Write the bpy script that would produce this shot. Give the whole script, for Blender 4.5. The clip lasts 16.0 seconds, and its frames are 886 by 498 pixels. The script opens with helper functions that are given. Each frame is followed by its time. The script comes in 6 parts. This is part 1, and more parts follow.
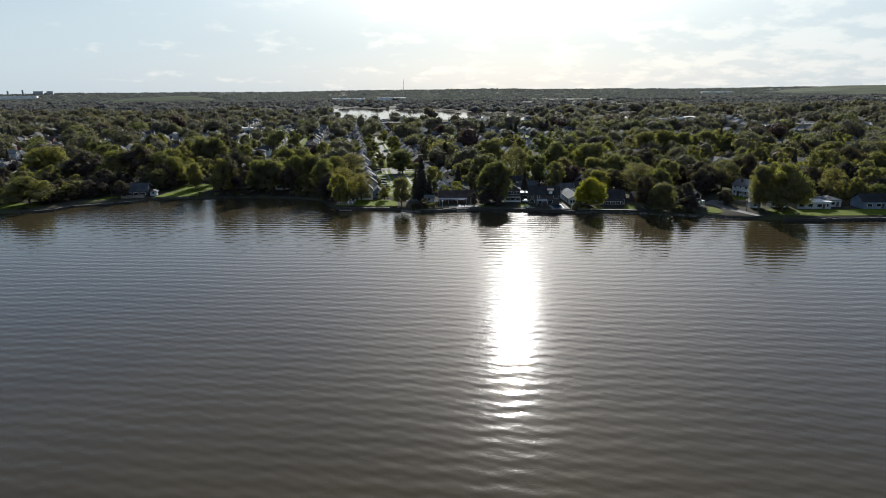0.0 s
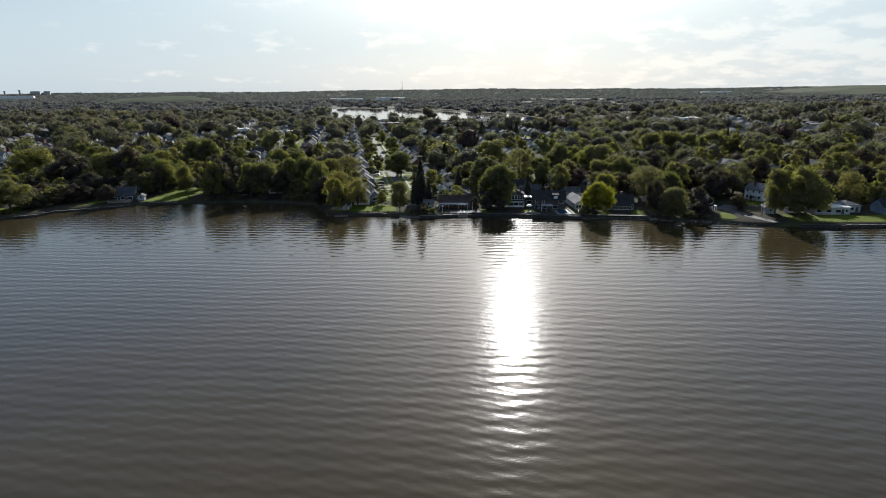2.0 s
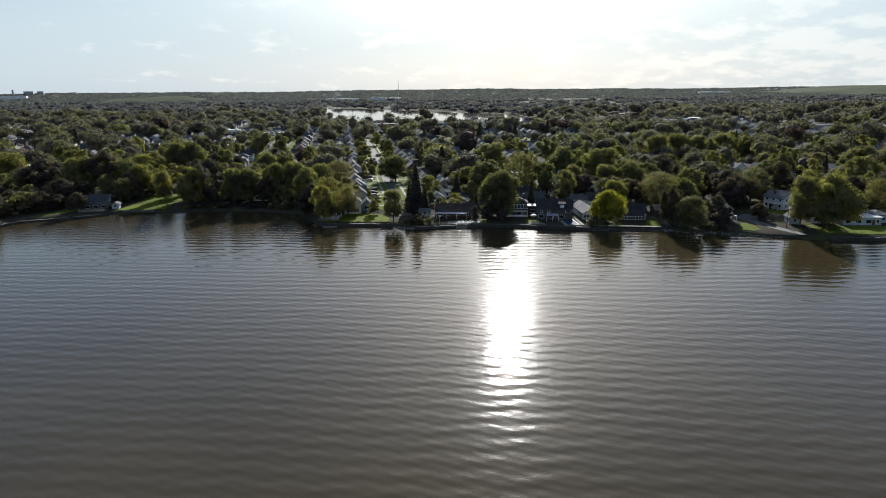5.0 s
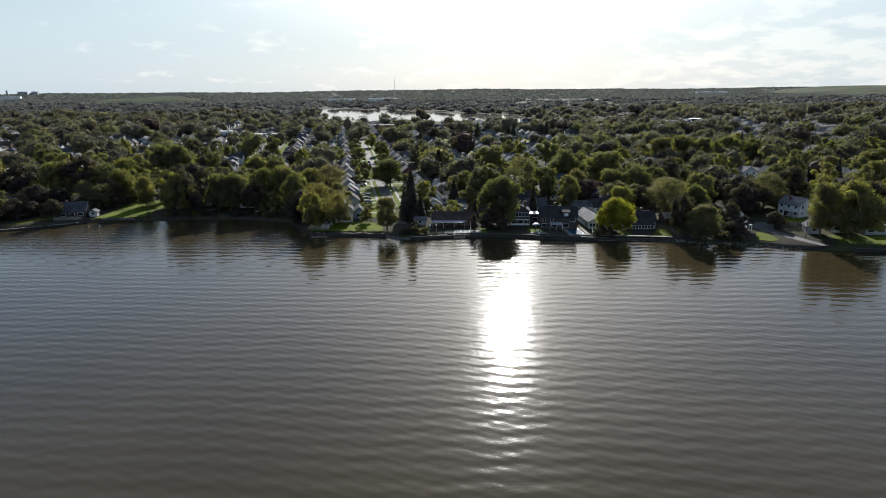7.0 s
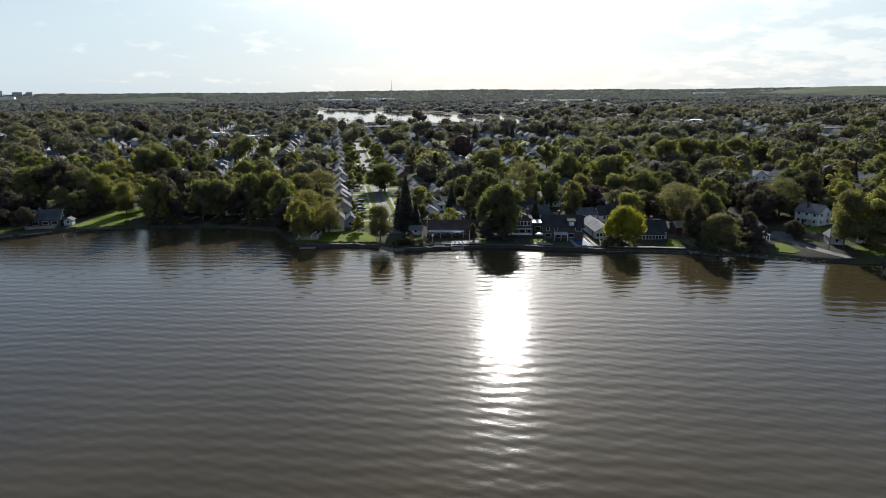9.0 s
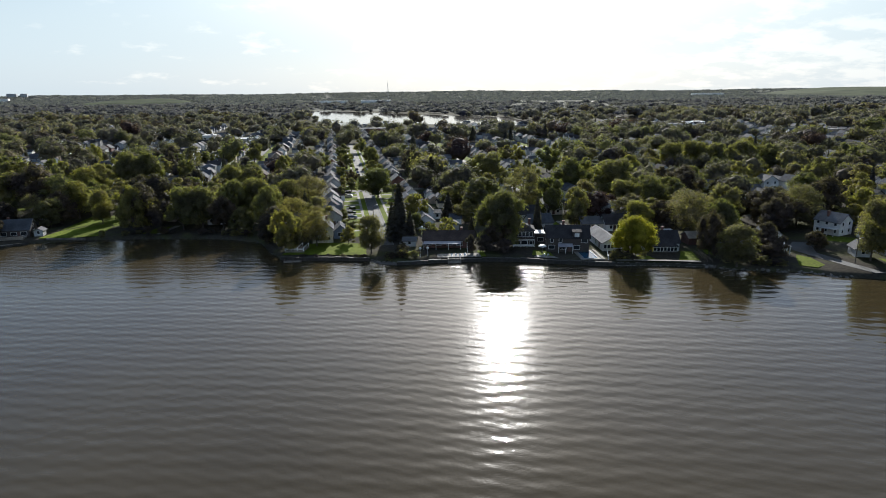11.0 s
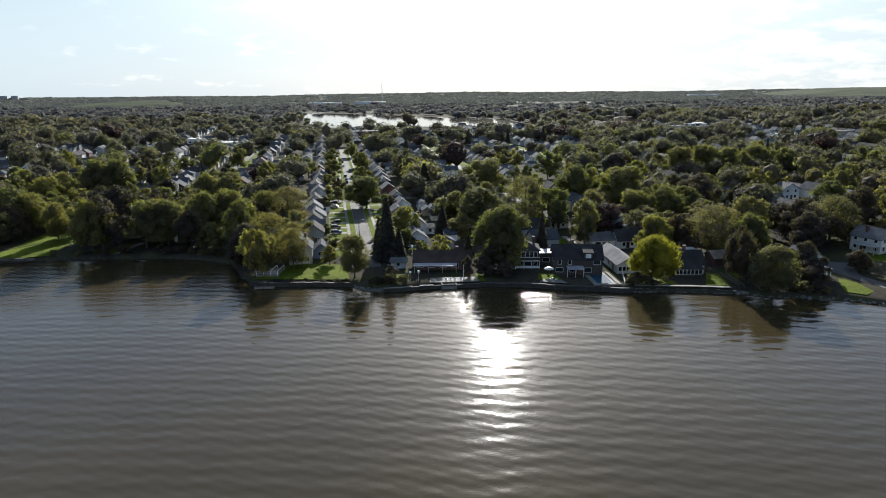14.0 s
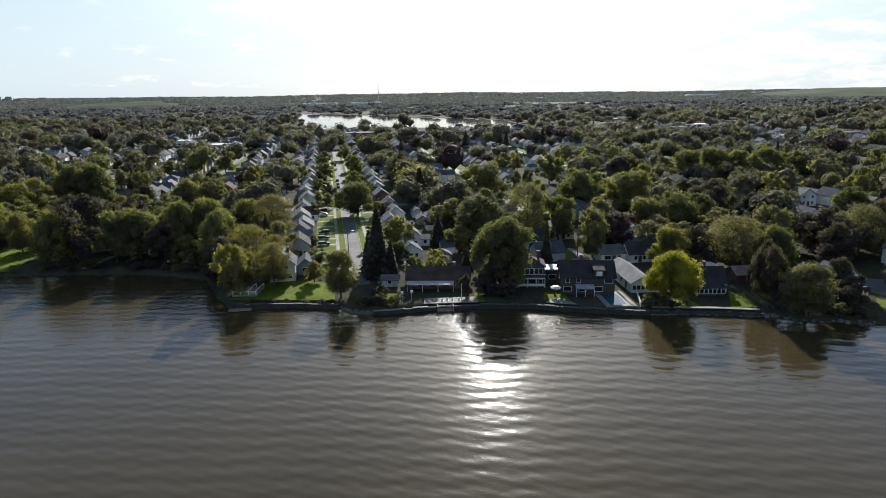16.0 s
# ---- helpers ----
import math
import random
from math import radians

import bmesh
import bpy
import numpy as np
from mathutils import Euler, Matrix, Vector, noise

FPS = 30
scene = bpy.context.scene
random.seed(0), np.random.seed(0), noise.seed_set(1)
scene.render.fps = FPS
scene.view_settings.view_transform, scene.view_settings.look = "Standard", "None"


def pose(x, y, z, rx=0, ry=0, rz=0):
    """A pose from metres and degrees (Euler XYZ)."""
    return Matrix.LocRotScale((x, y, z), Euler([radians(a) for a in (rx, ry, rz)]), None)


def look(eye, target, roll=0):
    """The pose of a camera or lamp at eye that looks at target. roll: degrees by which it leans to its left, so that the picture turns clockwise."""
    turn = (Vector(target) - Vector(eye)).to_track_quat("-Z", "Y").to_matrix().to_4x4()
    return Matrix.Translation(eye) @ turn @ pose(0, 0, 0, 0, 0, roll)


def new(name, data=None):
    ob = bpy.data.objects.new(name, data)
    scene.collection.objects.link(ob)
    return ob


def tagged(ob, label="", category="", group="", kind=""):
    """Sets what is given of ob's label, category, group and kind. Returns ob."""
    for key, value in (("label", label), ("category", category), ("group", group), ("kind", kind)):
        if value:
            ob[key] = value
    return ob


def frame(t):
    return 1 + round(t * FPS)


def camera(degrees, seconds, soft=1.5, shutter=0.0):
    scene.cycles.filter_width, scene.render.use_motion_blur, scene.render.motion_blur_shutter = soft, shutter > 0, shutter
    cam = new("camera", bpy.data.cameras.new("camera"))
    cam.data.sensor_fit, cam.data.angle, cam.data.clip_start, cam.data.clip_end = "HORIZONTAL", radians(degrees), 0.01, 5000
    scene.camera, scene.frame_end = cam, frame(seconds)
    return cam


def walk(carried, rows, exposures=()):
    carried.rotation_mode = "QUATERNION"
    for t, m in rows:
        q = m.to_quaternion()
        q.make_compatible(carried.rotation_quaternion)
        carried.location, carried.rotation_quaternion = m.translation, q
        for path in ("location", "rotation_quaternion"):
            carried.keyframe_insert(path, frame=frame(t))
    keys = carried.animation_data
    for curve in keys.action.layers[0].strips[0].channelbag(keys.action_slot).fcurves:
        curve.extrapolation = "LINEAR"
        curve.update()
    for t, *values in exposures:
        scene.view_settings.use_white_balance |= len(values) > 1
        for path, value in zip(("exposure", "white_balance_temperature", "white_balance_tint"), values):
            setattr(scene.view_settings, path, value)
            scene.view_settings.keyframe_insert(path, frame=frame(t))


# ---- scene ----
# camera and its flight
cam = camera(70, 16.0, soft=0.95)
PATH = [
    (0, (0.459, -285.64, 57.303), (0.428, -283.703, 56.806), -0.6),
    (4, (-0.8, -256.717, 57.129), (-0.821, -254.78, 56.632), -0.6),
    (8, (-0.813, -224.04, 57.461), (-0.816, -222.102, 56.965), -0.6),
    (9, (-0.686, -215.678, 57.409), (-0.685, -213.74, 56.914), -0.6),
    (12, (0.227, -189.65, 57.347), (0.241, -187.711, 56.857), -0.7),
    (16, (1.622, -152.278, 57.316), (1.654, -150.338, 56.829), -0.8),
]
walk(cam, [(t, look(eye, target, roll)) for t, eye, target, roll in PATH],
     exposures=[(0, 0.7, 6000, 10), (8, 0.82, 6000, 10), (16, 1.0, 6000, 10)])

# sky, sun
SUN_EL, SUN_AZ = 22.0, 5.8
world = bpy.data.worlds.new("sky")
scene.world = world
world.use_nodes = True
wn, wl = world.node_tree.nodes, world.node_tree.links
sky = wn.new("ShaderNodeTexSky")
sky.sky_type, sky.sun_disc = "NISHITA", False
sky.sun_elevation, sky.sun_rotation = radians(SUN_EL), radians(SUN_AZ)
sky.altitude, sky.air_density, sky.dust_density, sky.ozone_density = 200, 1.2, 1.6, 3.8
# thin fair-weather cloud, flattened towards the horizon
tc = wn.new("ShaderNodeTexCoord")
sep = wn.new("ShaderNodeSeparateXYZ")
wl.new(tc.outputs["Generated"], sep.inputs[0])
zc = wn.new("ShaderNodeMath"); zc.operation = "MULTIPLY_ADD"
zc.inputs[1].default_value, zc.inputs[2].default_value = 1.0, 0.27
wl.new(sep.outputs[2], zc.inputs[0])
dx = wn.new("ShaderNodeMath"); dx.operation = "DIVIDE"
dy = wn.new("ShaderNodeMath"); dy.operation = "DIVIDE"
wl.new(sep.outputs[0], dx.inputs[0]); wl.new(zc.outputs[0], dx.inputs[1])
wl.new(sep.outputs[1], dy.inputs[0]); wl.new(zc.outputs[0], dy.inputs[1])
com = wn.new("ShaderNodeCombineXYZ")
wl.new(dx.outputs[0], com.inputs[0]); wl.new(dy.outputs[0], com.inputs[1])
cloud = wn.new("ShaderNodeTexNoise")
cloud.inputs["Scale"].default_value, cloud.inputs["Detail"].default_value, cloud.inputs["Roughness"].default_value = 4.6, 9, 0.6
wl.new(com.outputs[0], cloud.inputs["Vector"])
ramp = wn.new("ShaderNodeMapRange")
ramp.interpolation_type = "SMOOTHSTEP"
for k, v in enumerate((0.50, 0.66, 0.0, 1.0), 1):
    ramp.inputs[k].default_value = v
more = wn.new("ShaderNodeMath"); more.operation = "MULTIPLY_ADD"
more.inputs[1].default_value = 0.16
wl.new(sep.outputs[0], more.inputs[0]); wl.new(cloud.outputs["Fac"], more.inputs[2])
wl.new(more.outputs[0], ramp.inputs[0])
# pale haze low over the land, streaked with cloud, clearing upwards
hazy = wn.new("ShaderNodeMix"); hazy.data_type = "RGBA"
hazy.inputs["A"].default_value, hazy.inputs["B"].default_value = (6.9, 7.9, 8.3, 1), (9.0, 9.4, 9.2, 1)
wl.new(ramp.outputs[0], hazy.inputs["Factor"])
veil = wn.new("ShaderNodeMapRange")
veil.interpolation_type = "SMOOTHSTEP"
for k, v in enumerate((0.05, 0.22, 0.82, 0.14), 1):
    veil.inputs[k].default_value = v
wl.new(sep.outputs[2], veil.inputs[0])
mixc = wn.new("ShaderNodeMix"); mixc.data_type = "RGBA"
wl.new(veil.outputs[0], mixc.inputs["Factor"])
wl.new(sky.outputs[0], mixc.inputs["A"])
wl.new(hazy.outputs["Result"], mixc.inputs["B"])
wl.new(mixc.outputs["Result"], wn["Background"].inputs[0])
wn["Background"].inputs[1].default_value = 0.057

sun_data = bpy.data.lights.new("sun", "SUN")
sun_data.energy, sun_data.angle, sun_data.color = 5.0, radians(0.53), (1.0, 0.93, 0.82)
sun = new("sun", sun_data)
sun.matrix_world = look((0, 0, 300), (-math.sin(radians(SUN_AZ)), -math.cos(radians(SUN_AZ)), 300 - math.tan(radians(SUN_EL))))

# ---- materials ----
def noise_node(nt, scale, detail=4, rough=0.55, coord="Object", stretch=None):
    c = nt.nodes.new("ShaderNodeTexCoord")
    n = nt.nodes.new("ShaderNodeTexNoise")
    n.inputs["Scale"].default_value, n.inputs["Detail"].default_value, n.inputs["Roughness"].default_value = scale, detail, rough
    src = c.outputs[coord]
    if stretch:
        mp = nt.nodes.new("ShaderNodeMapping")
        mp.inputs["Scale"].default_value = stretch
        nt.links.new(src, mp.inputs[0])
        src = mp.outputs[0]
    nt.links.new(src, n.inputs["Vector"])
    return n.outputs["Fac"]


def ramp_node(nt, fac, *stops):
    r = nt.nodes.new("ShaderNodeValToRGB")
    while len(r.color_ramp.elements) < len(stops):
        r.color_ramp.elements.new(0.5)
    for e, (p, c) in zip(r.color_ramp.elements, stops):
        e.position, e.color = p, (*c, 1)
    nt.links.new(fac, r.inputs[0])
    return r.outputs[0]


def mix_node(nt, a, b, fac, mode="MIX"):
    m = nt.nodes.new("ShaderNodeMix")
    m.data_type, m.blend_type = "RGBA", mode
    for key, v in (("Factor", fac), ("A", a), ("B", b)):
        if isinstance(v, (int, float)):
            m.inputs[key].default_value = v
        elif isinstance(v, tuple):
            m.inputs[key].default_value = (*v, 1)
        else:
            nt.links.new(v, m.inputs[key])
    return m.outputs["Result"]


def bump_node(nt, height, strength, distance):
    b = nt.nodes.new("ShaderNodeBump")
    b.inputs["Strength"].default_value, b.inputs["Distance"].default_value = strength, distance
    nt.links.new(height, b.inputs["Height"])
    return b.outputs[0]


def surface(name, dark, light, scale=1.0, rough=0.85, metal=0.0, big=0.15, bump=0.02, per_object=0.0):
    """Two scales of colour variation and a fine relief."""
    m = bpy.data.materials.new(name)
    m.use_nodes = True
    nt = m.node_tree
    bsdf = nt.nodes["Principled BSDF"]
    fine = noise_node(nt, scale, 6, 0.6)
    col = ramp_node(nt, fine, (0.3, dark), (0.7, light))
    patch = noise_node(nt, scale * big, 3, 0.5)
    col = mix_node(nt, col, ramp_node(nt, patch, (0.35, (0.62, 0.62, 0.62)), (0.65, (1.12, 1.12, 1.12))), 0.8, "MULTIPLY")
    if per_object:
        oi = nt.nodes.new("ShaderNodeObjectInfo")
        col = mix_node(nt, col, ramp_node(nt, oi.outputs["Random"], (0, (1 - per_object,) * 3), (1, (1 + per_object,) * 3)), 1.0, "MULTIPLY")
    nt.links.new(col, bsdf.inputs["Base Color"])
    bsdf.inputs["Roughness"].default_value, bsdf.inputs["Metallic"].default_value = rough, metal
    if bump:
        nt.links.new(bump_node(nt, fine, 0.6, bump), bsdf.inputs["Normal"])
    return m


def siding(name, dark, light, pitch=0.2):
    """Painted lap siding: level boards in fine relief, faint weathering."""
    m = surface(name, dark, light, 0.9, 0.6, bump=0)
    nt = m.node_tree
    c = nt.nodes.new("ShaderNodeTexCoord")
    w = nt.nodes.new("ShaderNodeTexWave")
    w.wave_type, w.bands_direction, w.wave_profile = "BANDS", "Z", "SAW"
    w.inputs["Scale"].default_value = 0.314 / pitch
    nt.links.new(c.outputs["Object"], w.inputs["Vector"])
    nt.links.new(bump_node(nt, w.outputs["Fac"], 0.7, 0.02), nt.nodes["Principled BSDF"].inputs["Normal"])
    return m


def shingle(name, dark, light):
    m = surface(name, dark, light, 3.0, 0.92, big=0.1, bump=0, per_object=0.25)
    nt = m.node_tree
    c = nt.nodes.new("ShaderNodeTexCoord")
    b = nt.nodes.new("ShaderNodeTexBrick")
    b.inputs["Scale"].default_value, b.inputs["Mortar Size"].default_value = 2.2, 0.03
    nt.links.new(c.outputs["Object"], b.inputs["Vector"])
    nt.links.new(bump_node(nt, b.outputs["Fac"], 0.5, 0.015), nt.nodes["Principled BSDF"].inputs["Normal"])
    nt.nodes["Principled BSDF"].inputs["Specular IOR Level"].default_value = 0.12
    return m


def leafy(name, dark, light, through_part=0.42, tint=(2.0, 2.15, 0.85), shade=0.92):
    """Leaves: each its own shade, whole trees a little apart, sunlight shining through."""
    m = bpy.data.materials.new(name)
    m.use_nodes = True
    nt = m.node_tree
    bsdf, out = nt.nodes["Principled BSDF"], nt.nodes["Material Output"]
    geo = nt.nodes.new("ShaderNodeNewGeometry")
    dark, light = tuple(v * shade for v in dark), tuple(v * shade for v in light)
    col = ramp_node(nt, geo.outputs["Random Per Island"], (0, dark), (1, light))
    clump = noise_node(nt, 0.35, 3, 0.5)
    col = mix_node(nt, col, ramp_node(nt, clump, (0.35, (0.6, 0.62, 0.6)), (0.65, (1.25, 1.2, 1.0))), 0.8, "MULTIPLY")
    stand = noise_node(nt, 0.055, 2, 0.5)
    col = mix_node(nt, col, ramp_node(nt, stand, (0.36, (0.62, 0.64, 0.72)), (0.64, (1.3, 1.27, 1.0))), 0.85, "MULTIPLY")
    oi = nt.nodes.new("ShaderNodeObjectInfo")
    col = mix_node(nt, col, ramp_node(nt, oi.outputs["Random"], (0, (0.72, 0.8, 0.8)), (0.5, (1, 1, 1)), (1, (1.15, 1.14, 0.85))), 1.0, "MULTIPLY")
    # Reflected leaf colour shifted towards purple to carry the lens flare veil.
    nt.links.new(mix_node(nt, col, (1.03, 0.88, 1.22), 1.0, "MULTIPLY"), bsdf.inputs["Base Color"])
    bsdf.inputs["Roughness"].default_value = 0.8
    bsdf.inputs["Specular IOR Level"].default_value = 0.08
    tr = nt.nodes.new("ShaderNodeBsdfTranslucent")
    nt.links.new(mix_node(nt, col, tint, 1.0, "MULTIPLY"), tr.inputs["Color"])
    mx = nt.nodes.new("ShaderNodeMixShader")
    mx.inputs[0].default_value = through_part
    nt.links.new(bsdf.outputs[0], mx.inputs[1]); nt.links.new(tr.outputs[0], mx.inputs[2])
    nt.links.new(mx.outputs[0], out.inputs["Surface"])
    return m


def plain(name, c, rough=0.5, metal=0.0):
    return surface(name, tuple(v * 0.9 for v in c), tuple(min(v * 1.05, 1) for v in c), 2.5, rough, metal, bump=0)


def river_water(name, body, rough, waves, trains=(), chop=0.0, glitter=0.0):
    """Muddy water under a light breeze: long low wind waves, ripples across them, calmer and rougher patches."""
    m = bpy.data.materials.new(name)
    m.use_nodes = True
    nt = m.node_tree
    bsdf = nt.nodes["Principled BSDF"]
    silt = noise_node(nt, 0.02, 4, 0.55)
    nt.links.new(ramp_node(nt, silt, (0.3, tuple(v * 0.85 for v in body)), (0.7, tuple(v * 1.12 for v in body))), bsdf.inputs["Base Color"])
    bsdf.inputs["Roughness"].default_value, bsdf.inputs["IOR"].default_value = rough, 1.333
    normal = None
    for length, turn, height in trains:
        c = nt.nodes.new("ShaderNodeTexCoord")
        mp = nt.nodes.new("ShaderNodeMapping")
        mp.inputs["Rotation"].default_value = (0, 0, radians(turn))
        w = nt.nodes.new("ShaderNodeTexWave")
        w.wave_type, w.bands_direction, w.wave_profile = "BANDS", "Y", "SIN"
        for key, v in (("Scale", 0.314 / length), ("Distortion", 4.5), ("Detail", 3.0), ("Detail Scale", 0.3), ("Detail Roughness", 0.55)):
            w.inputs[key].default_value = v
        nt.links.new(c.outputs["Object"], mp.inputs[0]); nt.links.new(mp.outputs[0], w.inputs["Vector"])
        b = nt.nodes.new("ShaderNodeBump")
        b.inputs["Strength"].default_value, b.inputs["Distance"].default_value = 1.0, height
        nt.links.new(w.outputs["Fac"], b.inputs["Height"])
        if normal:
            nt.links.new(normal, b.inputs["Normal"])
        normal = b.outputs[0]
    for scale, detail, stretch, strength, dist in waves:
        b = nt.nodes.new("ShaderNodeBump")
        b.inputs["Strength"].default_value, b.inputs["Distance"].default_value = strength, dist
        nt.links.new(noise_node(nt, scale, detail, 0.5, "Object", stretch), b.inputs["Height"])
        if normal:
            nt.links.new(normal, b.inputs["Normal"])
        normal = b.outputs[0]
    if chop:
        # short crossed wavelets thrown back by the seawalls
        c, s = nt.nodes.new("ShaderNodeTexCoord"), nt.nodes.new("ShaderNodeSeparateXYZ")
        r, k = nt.nodes.new("ShaderNodeMapRange"), nt.nodes.new("ShaderNodeMath")
        r.interpolation_type, k.operation = "SMOOTHSTEP", "MULTIPLY"
        r.inputs[1].default_value, r.inputs[2].default_value = -26.0, 4.0
        nt.links.new(c.outputs["Object"], s.inputs[0]); nt.links.new(s.outputs[1], r.inputs[0])
        nt.links.new(noise_node(nt, 1.1, 3, 0.5, "Object", (1.0, 1.0, 1)), k.inputs[0]); nt.links.new(r.outputs[0], k.inputs[1])
        b = nt.nodes.new("ShaderNodeBump")
        b.inputs["Strength"].default_value, b.inputs["Distance"].default_value = 1.0, chop
        nt.links.new(k.outputs[0], b.inputs["Height"]); nt.links.new(normal, b.inputs["Normal"])
        normal = b.outputs[0]
    nt.links.new(normal, bsdf.inputs["Normal"])
    if glitter:
        # steep capillary facets too small to see singly
        fine = nt.nodes.new("ShaderNodeBsdfGlossy")
        fine.inputs["Roughness"].default_value = 0.2
        fine.inputs["Color"].default_value = (1, 1, 1, 1)
        fr = nt.nodes.new("ShaderNodeFresnel")
        fr.inputs["IOR"].default_value = 1.333
        k, mx = nt.nodes.new("ShaderNodeMath"), nt.nodes.new("ShaderNodeMixShader")
        k.operation, k.inputs[1].default_value = "MULTIPLY", glitter
        nt.links.new(normal, fine.inputs["Normal"]); nt.links.new(normal, fr.inputs["Normal"])
        nt.links.new(fr.outputs[0], k.inputs[0]); nt.links.new(k.outputs[0], mx.inputs[0])
        nt.links.new(bsdf.outputs[0], mx.inputs[1]); nt.links.new(fine.outputs[0], mx.inputs[2])
        nt.links.new(mx.outputs[0], nt.nodes["Material Output"].inputs["Surface"])
    return m


M_WATER = river_water("river_water", (0.044, 0.034, 0.017), 0.026, (
    (0.16, 2, (0.45, 1.0, 1), 1.0, 0.06), (0.5, 4, (1.0, 1.0, 1), 1.0, 0.036), (2.6, 3, (0.9, 1.0, 1), 1.0, 0.013)),
    ((4.4, 4, 0.039), (3.3, -16, 0.014), (2.1, 24, 0.010)), 0.12, 0.03)
M_LAKE = river_water("lake_water", (0.07, 0.06, 0.045), 0.06, ((0.5, 3, (0.5, 1, 1), 1.0, 0.01),))
# Ground colour kept dark to carry the tree shade; lawns lie over it.
M_SOIL = surface("shade_toned_soil_and_groundcover", (0.036, 0.032, 0.028), (0.074, 0.066, 0.050), 0.9, 1.0, big=0.04, bump=0.08)
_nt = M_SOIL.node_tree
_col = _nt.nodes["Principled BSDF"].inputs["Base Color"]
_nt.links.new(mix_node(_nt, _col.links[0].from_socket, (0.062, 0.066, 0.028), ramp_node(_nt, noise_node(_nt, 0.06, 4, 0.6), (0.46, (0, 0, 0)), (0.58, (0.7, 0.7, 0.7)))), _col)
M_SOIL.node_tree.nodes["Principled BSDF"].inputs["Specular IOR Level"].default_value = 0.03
M_GRASS = surface("mown_lawn", (0.065, 0.088, 0.010), (0.15, 0.185, 0.02), 1.6, 1.0, big=0.05, bump=0.06)
M_GRASS.node_tree.nodes["Principled BSDF"].inputs["Specular IOR Level"].default_value = 0.05
M_CONC = surface("worn_concrete", (0.18, 0.168, 0.148), (0.28, 0.263, 0.233), 1.2, 0.85)
M_ROAD = surface("weathered_road_concrete", (0.085, 0.081, 0.075), (0.135, 0.128, 0.117), 0.8, 0.85)
M_ASPH = surface("grey_asphalt", (0.06, 0.06, 0.06), (0.10, 0.098, 0.093), 1.5, 0.9)
M_STONE = surface("shore_stone", (0.07, 0.065, 0.06), (0.22, 0.20, 0.18), 1.0, 0.9, per_object=0.2)
M_DARK_STONE = surface("dark_stone", (0.025, 0.026, 0.02), (0.075, 0.072, 0.055), 1.2, 0.95)
# Stained wet concrete, darkened further because its river face is backlit.
M_SEAWALL = surface("stained_backlit_seawall_concrete", (0.022, 0.020, 0.019), (0.065, 0.060, 0.054), 0.7, 0.9, bump=0.04)
M_CAP = surface("worn_coping_concrete", (0.04, 0.037, 0.034), (0.12, 0.11, 0.10), 0.5, 0.9)
M_STEEL = surface("rusty_sheet_piling", (0.03, 0.024, 0.02), (0.075, 0.058, 0.046), 1.2, 0.8)
M_WHITE = siding("white_lap_siding", (0.68, 0.68, 0.66), (0.82, 0.81, 0.79))
M_CREAM = siding("cream_lap_siding", (0.52, 0.47, 0.38), (0.64, 0.59, 0.49))
M_GREY = siding("grey_lap_siding", (0.30, 0.31, 0.32), (0.42, 0.43, 0.44))
M_BLUE = siding("slate_blue_siding", (0.14, 0.18, 0.24), (0.21, 0.26, 0.33))
M_DARK = siding("dark_brown_siding", (0.034, 0.026, 0.023), (0.06, 0.046, 0.04))
M_BRICK = surface("red_brown_brick", (0.10, 0.05, 0.04), (0.18, 0.09, 0.07), 3.0, 0.9)
M_TAN = surface("tan_brick", (0.30, 0.24, 0.18), (0.42, 0.35, 0.27), 3.0, 0.9)
R_GREY = shingle("grey_asphalt_shingles", (0.10, 0.10, 0.105), (0.18, 0.18, 0.185))
R_DARK = shingle("charcoal_shingles", (0.032, 0.030, 0.032), (0.062, 0.058, 0.060))
R_BROWN = shingle("brown_shingles", (0.055, 0.040, 0.035), (0.10, 0.076, 0.066))
R_TAN = shingle("tan_shingles", (0.26, 0.21, 0.16), (0.36, 0.30, 0.24))
R_BLUE = shingle("blue_grey_shingles", (0.070, 0.076, 0.088), (0.115, 0.122, 0.138))
R_WHITE = surface("white_membrane_roof", (0.50, 0.50, 0.50), (0.62, 0.62, 0.62), 0.5, 0.7)
M_AWNING = plain("faded_metal_awning", (0.36, 0.35, 0.38), 0.85)
M_TRIM = plain("white_trim_paint", (0.80, 0.80, 0.78))
M_DOOR = plain("dark_door_paint", (0.10, 0.05, 0.04))
M_WOOD = surface("weathered_deck_wood", (0.18, 0.15, 0.12), (0.30, 0.26, 0.21), 2.0, 0.85)
M_POLE = surface("creosoted_pole_wood", (0.09, 0.07, 0.055), (0.16, 0.13, 0.10), 3.0, 0.9)
M_METAL = surface("galvanised_steel", (0.35, 0.36, 0.37), (0.5, 0.51, 0.52), 2.0, 0.45, 0.8, bump=0)
M_LAMP = plain("white_lamp_globe", (0.8, 0.8, 0.78), 0.25)
M_RUBBER = plain("black_tyre_rubber", (0.02, 0.02, 0.02), 0.8)
M_GLASS = bpy.data.materials.new("window_glass")
M_GLASS.use_nodes = True
_b = M_GLASS.node_tree.nodes["Principled BSDF"]
_b.inputs["Base Color"].default_value, _b.inputs["Roughness"].default_value, _b.inputs["IOR"].default_value = (0.02, 0.024, 0.028, 1), 0.05, 1.5
M_POOL = river_water("pool_water", (0.02, 0.085, 0.15), 0.05, ((1.5, 2, (1, 1, 1), 0.6, 0.03),))
M_LINER = plain("blue_pool_liner", (0.04, 0.13, 0.24), 0.5)
